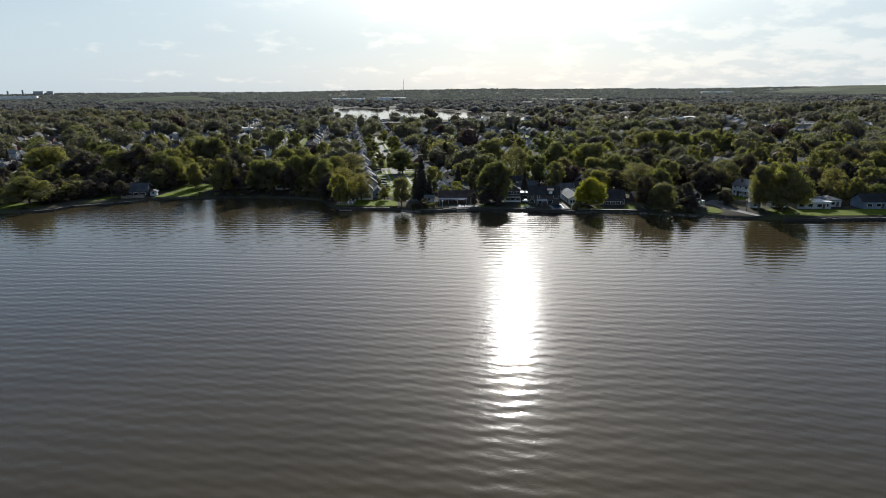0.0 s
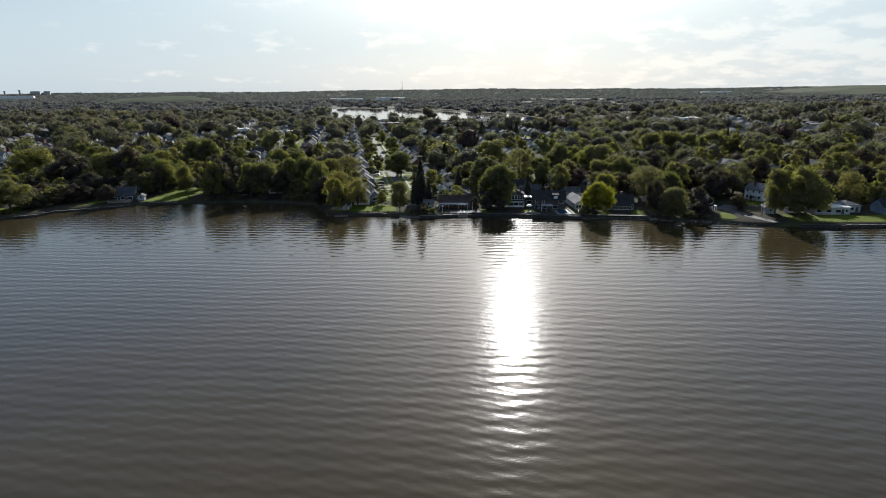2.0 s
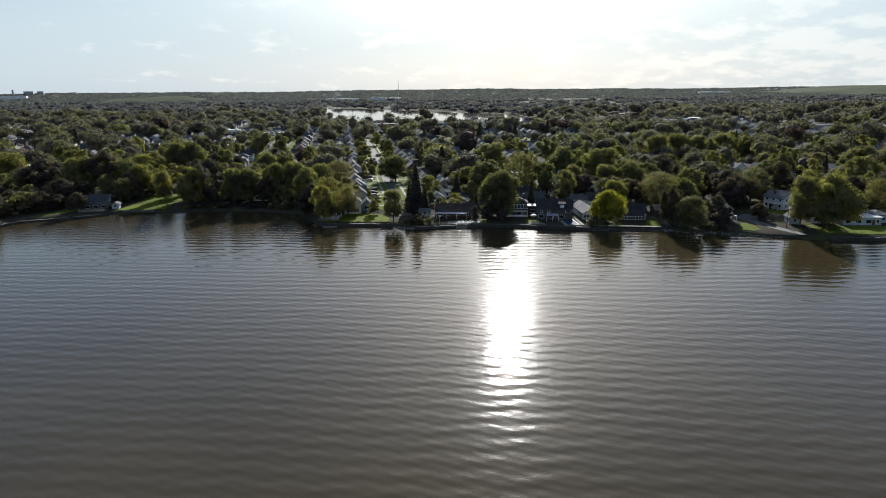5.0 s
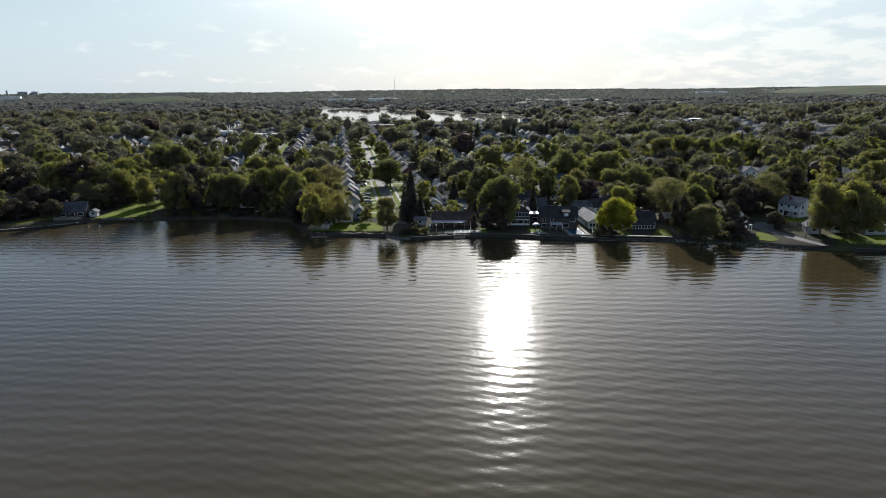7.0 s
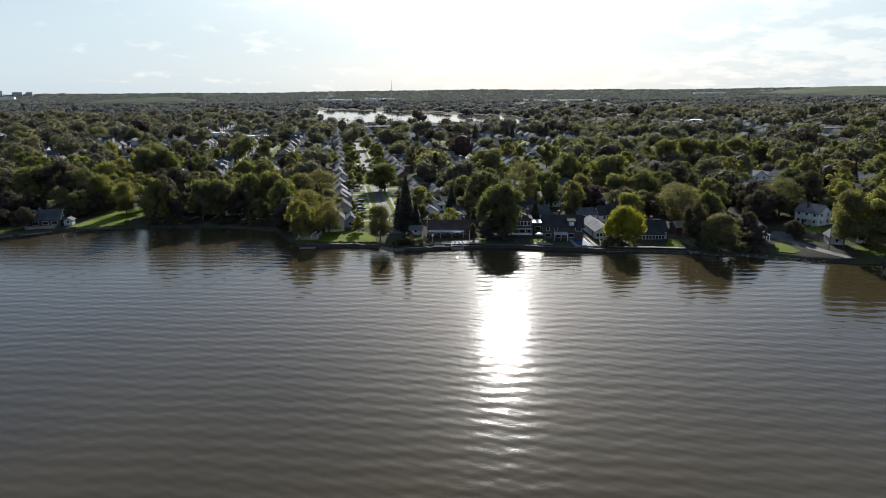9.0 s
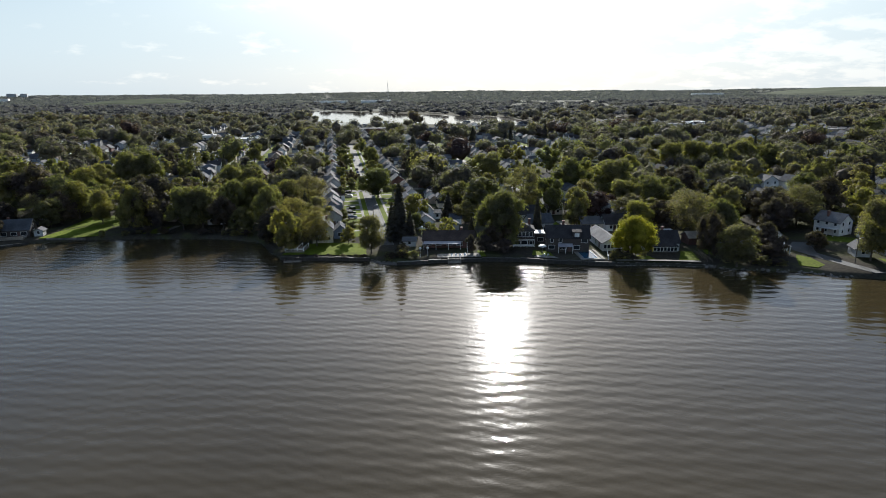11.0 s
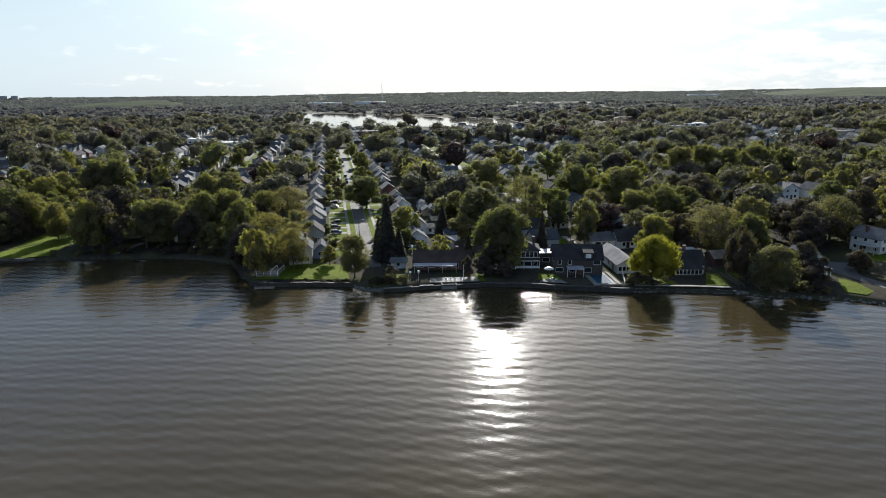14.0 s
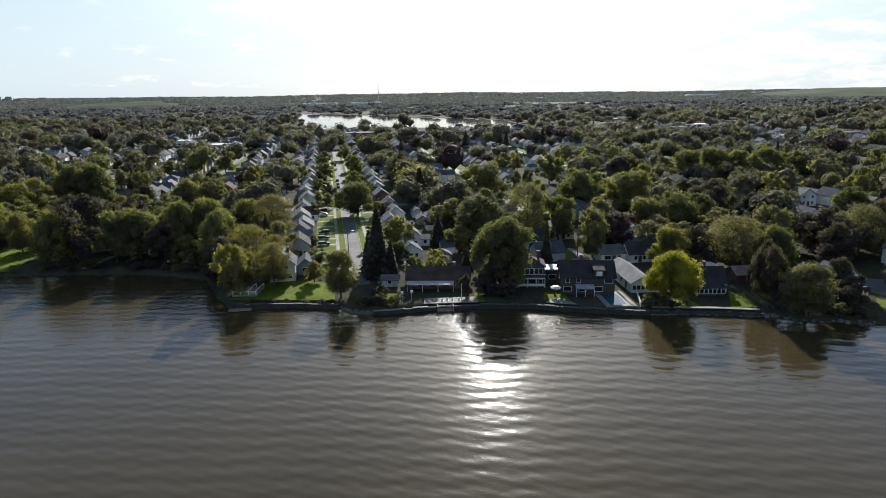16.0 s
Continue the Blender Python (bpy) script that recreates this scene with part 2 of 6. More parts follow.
PAINTS = [plain("car_paint_black", (0.015, 0.015, 0.017), 0.25), plain("car_paint_white", (0.75, 0.75, 0.74), 0.25), plain("car_paint_silver", (0.42, 0.43, 0.44), 0.3, 0.6),
          plain("car_paint_red", (0.30, 0.02, 0.02), 0.25), plain("car_paint_blue", (0.03, 0.06, 0.16), 0.25)]
M_BARK = surface("grey_brown_bark", (0.06, 0.048, 0.038), (0.14, 0.115, 0.09), 4.0, 0.95, bump=0.05)
L_MAPLE = leafy("maple_leaves", (0.130, 0.130, 0.064), (0.194, 0.193, 0.096), 0.45)
L_OVAL = leafy("ash_leaves", (0.143, 0.138, 0.075), (0.210, 0.202, 0.112), 0.45)
L_WILLOW = leafy("pale_willow_leaves", (0.140, 0.128, 0.080), (0.205, 0.188, 0.118), 0.42)
L_YELLOW = leafy("yellow_green_leaves", (0.19, 0.195, 0.034), (0.26, 0.262, 0.054), 0.52, (1.75, 1.8, 0.9))
# Truly dark leaves, also given to crowns that are only backlit.
L_DARK = leafy("dark_and_backlit_leaves", (0.066, 0.058, 0.048), (0.106, 0.094, 0.077), 0.3)
L_COPPER = leafy("coppery_leaves", (0.075, 0.055, 0.045), (0.11, 0.082, 0.064), 0.3, (1.5, 1.3, 1.0))
L_SPRUCE = leafy("spruce_needles", (0.060, 0.062, 0.046), (0.10, 0.102, 0.076), 0.22)
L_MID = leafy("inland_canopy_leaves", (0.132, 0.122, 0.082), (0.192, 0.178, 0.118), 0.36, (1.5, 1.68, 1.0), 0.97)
# Desaturated leaf colour stands in for haze over the outer blocks.
L_OUT = leafy("hazed_outer_leaves", (0.118, 0.118, 0.094), (0.170, 0.169, 0.134), 0.36, (1.35, 1.45, 1.1), 1.05)
L_LIME = leafy("inland_yellow_green_leaves", (0.15, 0.152, 0.068), (0.21, 0.212, 0.095), 0.40, (1.6, 1.7, 0.95), 1.0)
L_DIM = leafy("inland_dark_leaves", (0.075, 0.068, 0.056), (0.115, 0.104, 0.082), 0.32, (1.6, 1.65, 1.0), 1.1)
# Greyed and paled to put distance haze into the leaf colour.
L_FAR = leafy("haze_paled_canopy_leaves", (0.112, 0.120, 0.122), (0.152, 0.162, 0.165), 0.5, (1.0, 1.0, 1.0), 1.0)
# Real far fields, lightened so the colour also carries distance haze.
M_FARLAND = surface("hazed_far_fields_and_scrub", (0.085, 0.088, 0.072), (0.15, 0.15, 0.125), 0.012, 1.0, big=0.2, bump=0)
M_HILL = surface("far_grassy_slope", (0.042, 0.054, 0.030), (0.088, 0.105, 0.058), 0.008, 1.0, big=0.3, bump=0)
for m in (M_FARLAND, M_HILL):
    m.node_tree.nodes["Principled BSDF"].inputs["Specular IOR Level"].default_value = 0.03
M_WIRE = plain("black_insulated_wire", (0.02, 0.02, 0.02), 0.9)
for m in (M_ROAD, M_CONC):
    m.node_tree.nodes["Principled BSDF"].inputs["Specular IOR Level"].default_value = 0.15

# ---- tools for meshes ----
class Shape:
    """Collects the corners and faces of one mesh."""
    def __init__(self):
        self.v, self.f = [], []

    def add(self, verts, faces):
        n = len(self.v)
        self.v += [tuple(p) for p in verts]
        self.f += [[n + i for i in f] for f in faces]
        return self

    def box(self, x0, y0, z0, x1, y1, z1):
        return self.add([(x0, y0, z0), (x1, y0, z0), (x1, y1, z0), (x0, y1, z0), (x0, y0, z1), (x1, y0, z1), (x1, y1, z1), (x0, y1, z1)],
                        [(3, 2, 1, 0), (4, 5, 6, 7), (0, 1, 5, 4), (1, 2, 6, 5), (2, 3, 7, 6), (3, 0, 4, 7)])

    def prism(self, pts, z0, z1):
        n = len(pts)
        return self.add([(x, y, z0) for x, y in pts] + [(x, y, z1) for x, y in pts],
                        [list(range(n))[::-1], list(range(n, 2 * n))] + [(i, (i + 1) % n, n + (i + 1) % n, n + i) for i in range(n)])

    def tube(self, path, radii, sides=6):
        path = [Vector(p) for p in path]
        verts = []
        for i, p in enumerate(path):
            d = (path[min(i + 1, len(path) - 1)] - path[max(i - 1, 0)]).normalized()
            a = d.orthogonal().normalized()
            b = d.cross(a)
            verts += [p + radii[i] * (math.cos(k * math.tau / sides) * a + math.sin(k * math.tau / sides) * b) for k in range(sides)]
        faces = []
        for i in range(len(path) - 1):
            for k in range(sides):
                k2 = (k + 1) % sides
                faces.append((i * sides + k, i * sides + k2, (i + 1) * sides + k2, (i + 1) * sides + k))
        faces += [list(range(sides))[::-1], list(range((len(path) - 1) * sides, len(path) * sides))]
        return self.add(verts, faces)

    def ball(self, c, r, rings=5, sides=8, squash=1.0):
        verts = [(c[0], c[1], c[2] - r * squash)]
        for i in range(1, rings):
            a = math.pi * i / rings - math.pi / 2
            verts += [(c[0] + r * math.cos(a) * math.cos(k * math.tau / sides), c[1] + r * math.cos(a) * math.sin(k * math.tau / sides), c[2] + r * squash * math.sin(a)) for k in range(sides)]
        verts.append((c[0], c[1], c[2] + r * squash))
        faces = [(0, 1 + (k + 1) % sides, 1 + k) for k in range(sides)]
        for i in range(rings - 2):
            for k in range(sides):
                a, b = 1 + i * sides + k, 1 + i * sides + (k + 1) % sides
                faces.append((a, b, b + sides, a + sides))
        top, last = len(verts) - 1, 1 + (rings - 2) * sides
        faces += [(last + k, last + (k + 1) % sides, top) for k in range(sides)]
        return self.add(verts, faces)

    def mesh(self, name, *materials, smooth=False):
        me = bpy.data.meshes.new(name)
        me.from_pydata(self.v, [], self.f)
        for m in materials:
            me.materials.append(m)
        if smooth:
            me.polygons.foreach_set("use_smooth", [True] * len(me.polygons))
        me.update()
        return me


def part(name, shape, material, parent=None, label="", at=None, smooth=False):
    me = shape if isinstance(shape, bpy.types.Mesh) else shape.mesh(name, material, smooth=smooth)
    ob = new(name, me)
    if parent:
        ob.parent = parent
    if at is not None:
        ob.matrix_basis = at
    if label:
        ob["label"] = label
    return ob


def thing(name, m, label, category, group="", kind=""):
    ob = new(name)
    ob.empty_display_size = 0.5
    ob.matrix_basis = m
    return tagged(ob, label, category, group, kind)


def structure(name, shape, material, label, category="", smooth=False):
    return tagged(part(name, shape, material, smooth=smooth), label, category or name.split("_")[0], kind="structure")


LAND = 2.0

# ---- the river, the land and its shore ----
SHORE = [(-4800, -120), (-900, -60), (-420, -20), (-280, -2), (-216, 9), (-201, 11), (-194, 15), (-190, 25), (-174, 33), (-160, 41), (-140, 46), (-117, 47), (-95, 46.5),
         (-83, 44), (-69, 38), (-61, 22), (-55, 13), (-50, 11.6), (-36, 11.4), (-24, 10), (-20.5, 6.3), (-14.4, 4.3), (0, 7), (14, 8), (27, 7), (42, 2.9), (53, 0.6),
         (71, -0.4), (85, -2.8), (95, -6.8), (107, -10), (113, -10.5), (120, -15.5), (133, -19.4), (156, -21), (184, -20), (260, -24), (420, -40), (900, -70), (4800, -150)]


def shore_y(x):
    for (x0, y0), (x1, y1) in zip(SHORE, SHORE[1:]):
        if x0 <= x <= x1:
            return y0 + (y1 - y0) * (x - x0) / (x1 - x0)
    return 0


RIVER = 0.55
structure("river", Shape().add([(-4800, -1600, RIVER), (4800, -1600, RIVER), (4800, 90, RIVER), (-4800, 90, RIVER)], [(0, 1, 2, 3)]), M_WATER,
          "wide silty brown river ruffled by low wind waves", "river")


def land_z(x, y):
    """Flat river plain that climbs in low wooded rises towards the horizon."""
    far = max(0.0, (y - 2600) / 2300)
    z = LAND + 31 * far ** 1.3
    z += far * 3 * math.sin(x * 0.0021 + 1.3) + far * 2 * math.sin(x * 0.0057)
    z -= 9 * far * max(0.0, min(1.0, (x - 300) / 2000))
    z += 8 * math.exp(-((x - 2500) / 420) ** 2 - ((y - 4250) / 330) ** 2)
    z += 17 * math.exp(-((x + 1320) / 260) ** 2 - ((y - 2900) / 160) ** 2)
    return z


xs = sorted({float(x) for x, _ in SHORE} | set(np.arange(-300.0, 300.0, 6.0)) | set(np.arange(-4800.0, 4801.0, 150.0)))
ground = Shape()
depths = [0.0, 0.7, 1.6, 3.2, 8, 20, 60, 150, 400, 900, 1500, 2200, 2600, 2800, 2950, 3100, 3400, 3700, 4000, 4200, 4400, 4600, 4800, 4980]
wob = random.Random(5)
for i, x in enumerate(xs):
    sy = shore_y(x)
    for j, d in enumerate(depths):
        y = sy + d if d < 900 else d
        z = (-0.7, 0.75, 1.45, 1.9)[j] + wob.uniform(-0.12, 0.12) if j < 4 else land_z(x, y)
        ground.v.append((x, y, z))
k = len(depths)
for i in range(len(xs) - 1):
    for j in range(k - 1):
        ground.f.append((i * k + j, (i + 1) * k + j, (i + 1) * k + j + 1, i * k + j + 1))
land = structure("ground", ground, M_SOIL, "level riverside land of groundcover and soil darkened for tree shade", "ground", smooth=True)
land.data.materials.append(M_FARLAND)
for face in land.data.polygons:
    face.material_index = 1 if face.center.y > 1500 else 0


def mound(name, x, y, rx, ry, height, flat, label):
    """A long grassy rise with a levelled top."""
    nx, ny, m = 36, 20, Shape()
    for j in range(ny + 1):
        for i in range(nx + 1):
            a, b = 2 * i / nx - 1, 2 * j / ny - 1
            d = max(abs(a) ** 2.6 + abs(b) ** 2.2, 0) + 0.10 * math.sin(a * 7 + b * 3)
            px, py = x + a * rx, y + b * ry
            m.v.append((px, py, land_z(px, py) - 1 + height * max(0.0, min(1.0, (1 - d) / flat))))
    w = nx + 1
    m.f = [(j * w + i, j * w + i + 1, (j + 1) * w + i + 1, (j + 1) * w + i) for j in range(ny) for i in range(nx)]
    return structure(name, m, M_HILL, label, "hill", smooth=True)


mound("hill_1", 2700, 3250, 950, 700, 32, 0.75, "long grassy green hill on the far plain")
mound("hill_2", -1390, 2760, 260, 150, 9, 0.6, "low grassy ridge on the far plain")

# the main street runs inland along U; V points to its far side
U, V, O = Vector((-0.161, 0.987, 0)), Vector((0.987, 0.161, 0)), Vector((-27.2, 72, 0))
STREET_TURN = 9.26


def plot(s, v, z=LAND):
    p = O + U * s + V * v
    return (p.x, p.y, z)


def slab(name, s0, s1, v0, v1, z0, z1, material, label, category):
    p = [plot(s0, v0), plot(s0, v1), plot(s1, v1), plot(s1, v0)]
    return structure(name, Shape().prism([(a, b) for a, b, _ in p], z0, z1), material, label, category)


slab("road_1", -46, 400, -2.6, 2.6, 1.9, 2.02, M_ROAD, "pale worn concrete street running inland from the river", "road")
slab("road_2", 82, 89, -420, -3.1, 1.9, 2.016, M_ROAD, "pale concrete cross street between the houses", "road")
slab("road_2", 82, 89, 3.1, 330, 1.9, 2.016, M_ROAD, "pale concrete cross street between the houses", "road")
for side in (-1, 1):
    for s0, s1 in ((-46, 81), (90, 330)):
        a, b = sorted((side * 2.6, side * 2.8))
        slab("kerb", s0, s1, a, b, 1.9, 2.13, M_CONC, "raised concrete kerb along the street", "kerb")
        a, b = sorted((side * 5.0, side * 6.2))
        slab("sidewalk", s0, s1, a, b, 1.9, 2.05, M_CONC, "pale concrete sidewalk beside the street lawns", "sidewalk")
for i, (v, lo) in enumerate(((-246, 120), (-164, 60), (-82, 20), (82, 20), (164, 25))):
    for s0, s1 in ((lo, 81), (90, 420)):
        if s1 > s0:
            slab(f"road_{4 + i}", s0, s1, v - 2.6, v + 2.6, 1.9, 2.02, M_ROAD, "pale worn concrete side street among the houses", "road")
            for a, b in ((v - 10, v - 3), (v + 3, v + 10)):
                slab("lawn", s0, s1, a, b, 1.9, 2.035, M_GRASS, "strip of mown lawn along a side street", "lawn")
DRIVES = [-19, -6.5, 7, 17, 27.5, 40, 52, 65, 76, 103, 116, 129, 142, 155, 168, 181]
for s in DRIVES:
    slab("driveway", s - 1.3, s + 1.3, -13.5, -6.3, 1.9, 2.045, M_CONC, "narrow concrete driveway across a front lawn", "driveway")
    if s > -10:
        slab("driveway", s + 3 - 1.3, s + 3 + 1.3, 6.3, 13.5, 1.9, 2.045, M_CONC, "narrow concrete driveway across a front lawn", "driveway")
structure("road_3", Shape().prism([(121.0, 15), (123.6, 4), (127.5, -8), (131, -16.5), (134.5, -16.8), (130.5, -4), (127.5, 8), (133, 22), (128, 24)], 1.9, 2.03), M_ASPH, "cracked grey asphalt road end sloping to the water", "road")
structure("path_1", Shape().prism([(-114, 50), (-112.5, 50), (-110, 66), (-112.5, 66)], 1.9, 2.03), M_CONC, "narrow pale path through a shaded garden", "path")
structure("path_2", Shape().prism([(43.5, 46), (53, 49), (53.5, 52), (51.5, 66), (49.3, 66), (50.5, 53), (43.3, 49)], 1.9, 2.03), M_CONC, "pale concrete drive round a small lawn", "path")
structure("yard", Shape().prism([(10, 196), (24, 194), (20, 226), (8, 228)], 1.9, 2.03), M_CONC, "bright concrete yard between the gardens", "yard")

# lawns
def lawn(points, label="sunny mown green lawn"):
    return structure("lawn", Shape().prism(points, 1.9, 2.035), M_GRASS, label, "lawn")


for side in (-1, 1):
    for s0, s1 in ((-30 if side < 0 else -12, 81), (90, 330)):
        for v0, v1 in ((2.8, 5.0), (6.2, 13.6)):
            a, b = sorted((side * v0, side * v1))
            slab("lawn", s0, s1, a, b, 1.9, 2.035, M_GRASS, "strip of mown lawn along the street", "lawn")
lawn([(-55, 15), (-36, 13.4), (-25.5, 12.6), (-27, 26), (-31, 30), (-36, 31), (-47, 31), (-52, 24)], "bright mown lawn above a dark seawall")
lawn([(31.2, 9.8), (38.4, 8.3), (37.6, 16), (32.5, 16)])
lawn([(12.6, 9.2), (15.6, 9.2), (15, 17), (13, 17)])
lawn([(-12, 9.5), (-7.4, 10.5), (-7.6, 17), (-11, 17)])
lawn([(78.4, 1.4), (84.9, 0.3), (86.6, 12.2), (83.0, 12.4)])
structure("path_3", Shape().prism([(58, 1.8), (74, 0.3), (84.5, -1.6), (84.7, -0.2), (74, 1.6), (58, 3.0)], 1.9, 2.03), M_CONC, "narrow concrete walk along the top of the stones", "path")
lawn([(90.2, 8), (93.2, 7), (94.2, 14.5), (91.5, 15.5)])
lawn([(60.5, 3.2), (71, 2.5), (70, 7), (61, 8)])
lawn([(113.5, -6.8), (117.5, -9.8), (121.5, -7), (122, 2), (119.5, 6), (117.2, 2)])
lawn([(137, 27), (149, 21), (156, 27), (143, 35)])
lawn([(141, -13), (150, -16), (150.6, -4), (143, 0)])
lawn([(151, -17), (205, -16), (205, -3), (172, -3), (151, -3)], "long mown lawn above a straight seawall")
lawn([(-158, 45), (-144, 45.6), (-136.5, 48.5), (-138.5, 65), (-145.5, 74), (-157, 58)], "sunny lawn between tall shore trees")
lawn([(-157.5, 59), (-146, 74.5), (-138, 65.5), (-131, 78), (-133, 90), (-160, 90)], "rising lawn between tall shore trees")
lawn([(-222, 14), (-204, 16), (-208, 30), (-226, 28)])
lawn([(-190, 31), (-183, 36), (-174, 47), (-184, 46)])
lawn([(-120, 51), (-114.2, 51), (-113, 64), (-118, 64)])
lawn([(44.6, 50.5), (50, 53.5), (49.2, 64), (45, 62)])

# inland water
LAKE_1 = [(-365, 1565), (-330, 1400), (-262, 1130), (-215, 960), (-180, 850), (-140, 810), (-112, 900), (-60, 860), (-8, 830), (80, 800), (135, 790), (150, 850),
          (135, 1030), (23, 1170), (-146, 1365), (-250, 1485)]
LAKE_2 = [(215, 600), (262, 600), (330, 810), (365, 960), (345, 1080), (300, 1080), (288, 900)]


def inside(x, y, poly):
    hit = False
    for (ax, ay), (bx, by) in zip(poly, poly[1:] + poly[:1]):
        if (ay > y) != (by > y) and x < ax + (bx - ax) * (y - ay) / (by - ay):
            hit = not hit
    return hit


structure("lake_1", Shape().prism(LAKE_1, 1.9, 2.12), M_LAKE, "bright still lake among the trees inland", "lake")
structure("lake_2", Shape().prism(LAKE_2, 1.9, 2.12), M_LAKE, "narrow bright pond among far trees", "lake")
structure("lake_3", Shape().prism([(590, 2060), (640, 2060), (640, 2440), (600, 2440)], 1.9, 2.2), M_LAKE, "thin bright strip of far water", "lake")
structure("lake_4", Shape().prism([(330, 2500), (480, 2500), (500, 2580), (330, 2580)], 1.9, 2.2), M_LAKE, "thin bright strip of far water", "lake")


# seawalls, one for each waterfront lot: cast panels between piles, a little out of line
wall_rng = random.Random(12)


def seawall(points, top, material, label, cap=True, thick=0.45, out=0.5):
    wall = thing("seawall", pose(0, 0, 0), label, "seawall", "seawalls along the shore", "structure")
    pts = [Vector((x, y, 0)) for x, y in points]
    for a, b in zip(pts, pts[1:]):
        d = (b - a).normalized()
        nrm = Vector((d.y, -d.x, 0))
        n = max(1, round((b - a).length / 2.4))
        step = (b - a) / n
        for i in range(n):
            shift = out + wall_rng.uniform(-0.10, 0.10)
            t = top + wall_rng.uniform(-0.16, 0.06)
            p, q = a + step * i + nrm * shift + d * 0.02, a + step * (i + 1) + nrm * shift - d * 0.02
            back = -nrm * (thick + 0.2)
            part("panel", Shape().prism([(k.x, k.y) for k in (p, q, q + back, p + back)], -1.2, t), material, wall)
            if cap and wall_rng.random() < 0.85:
                lip = nrm * wall_rng.uniform(0.06, 0.14)
                part("coping", Shape().prism([(k.x, k.y) for k in (p + lip, q + lip, q + back, p + back)], t, t + wall_rng.uniform(0.12, 0.18)), M_CONC if "pale" in label else M_CAP, wall, "worn concrete coping")
        for i in range(n + 1):
            p = a + step * i + nrm * (out + 0.12)
            part("pile", Shape().prism([(k.x, k.y) for k in (p - d * 0.13 + nrm * 0.1, p + d * 0.13 + nrm * 0.1, p + d * 0.13 - nrm * 0.12, p - d * 0.13 - nrm * 0.12)], -1.2, top - wall_rng.uniform(0.1, 0.4)), M_DARK_STONE, wall)
    return wall


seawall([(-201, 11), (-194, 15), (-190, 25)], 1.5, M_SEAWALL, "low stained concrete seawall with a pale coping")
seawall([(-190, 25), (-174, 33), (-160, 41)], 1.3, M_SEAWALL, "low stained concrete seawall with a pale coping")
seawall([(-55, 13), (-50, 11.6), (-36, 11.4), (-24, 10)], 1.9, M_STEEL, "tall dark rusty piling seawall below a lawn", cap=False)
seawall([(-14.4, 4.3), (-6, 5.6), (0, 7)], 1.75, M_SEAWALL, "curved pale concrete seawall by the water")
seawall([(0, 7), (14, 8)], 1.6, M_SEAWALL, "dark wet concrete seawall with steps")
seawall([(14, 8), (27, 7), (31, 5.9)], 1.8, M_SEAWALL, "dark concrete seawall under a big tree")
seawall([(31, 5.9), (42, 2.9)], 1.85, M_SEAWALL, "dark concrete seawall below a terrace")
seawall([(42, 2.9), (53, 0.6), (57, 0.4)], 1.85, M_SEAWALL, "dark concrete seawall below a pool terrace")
seawall([(57, 0.4), (71, -0.4), (85, -2.8)], 1.35, M_DARK_STONE, "low dark seawall behind loose stones", cap=False, out=0.0)
seawall([(141, -20), (156, -21), (184, -20), (220, -22)], 1.7, M_SEAWALL, "long straight concrete seawall below lawns")


def rocks(name, runs, count, size, seed, label, material):
    rng = random.Random(seed)
    s = Shape()
    for i in range(count):
        (x0, x1) = rng.choice(runs)
        x = rng.uniform(x0, x1)
        d = rng.uniform(-0.9, 1.6)
        r = size * rng.uniform(0.5, 1.3)
        z = max(-0.1, d * 0.55 + 0.1)
        n = len(s.v)
        s.ball((x, shore_y(x) + d - 0.3, z), r, 4, 6, rng.uniform(0.5, 0.8))
        for q in range(n, len(s.v)):
            a, b, c = s.v[q]
            s.v[q] = (a + rng.uniform(-0.22, 0.22) * r, b + rng.uniform(-0.22, 0.22) * r, c + rng.uniform(-0.2, 0.2) * r)
    return tagged(part(name, s, material), label, "rocks", kind="stuff")


rocks("shore_rocks", [(-24, -14), (-20, -10), (56, 88), (57, 86), (57, 86), (86, 125)], 820, 0.55, 3, "grey broken stone heaped along the waterline", M_STONE)
rocks("bank_stones", [(-160, -58), (-260, -195)], 500, 0.4, 4, "dark stones along a natural bank", M_DARK_STONE)

# ---- trees ----
def leaf_sprays(rng, centres, normals, size, spread=0.42, aspect=0.8):
    """Small leaf sprays, turned loosely outwards."""
    n = len(centres)
    nr = normals + spread * rng.normal(size=(n, 3))
    nr /= np.linalg.norm(nr, axis=1, keepdims=True) + 1e-9
    a = np.cross(nr, rng.normal(size=(n, 3)))
    a /= np.linalg.norm(a, axis=1, keepdims=True) + 1e-9
    b = np.cross(nr, a)
    s = size * rng.uniform(0.6, 1.4, (n, 1))
    a, b = a * s * 0.55, b * s * 0.6 * aspect / 0.8
    v = np.stack([centres - a - b * 0.6 - nr * s * 0.1, centres + a - b * 0.5, centres + b * 1.1], axis=1).reshape(-1, 3)
    f = np.arange(3 * n).reshape(-1, 3)
    return v, f


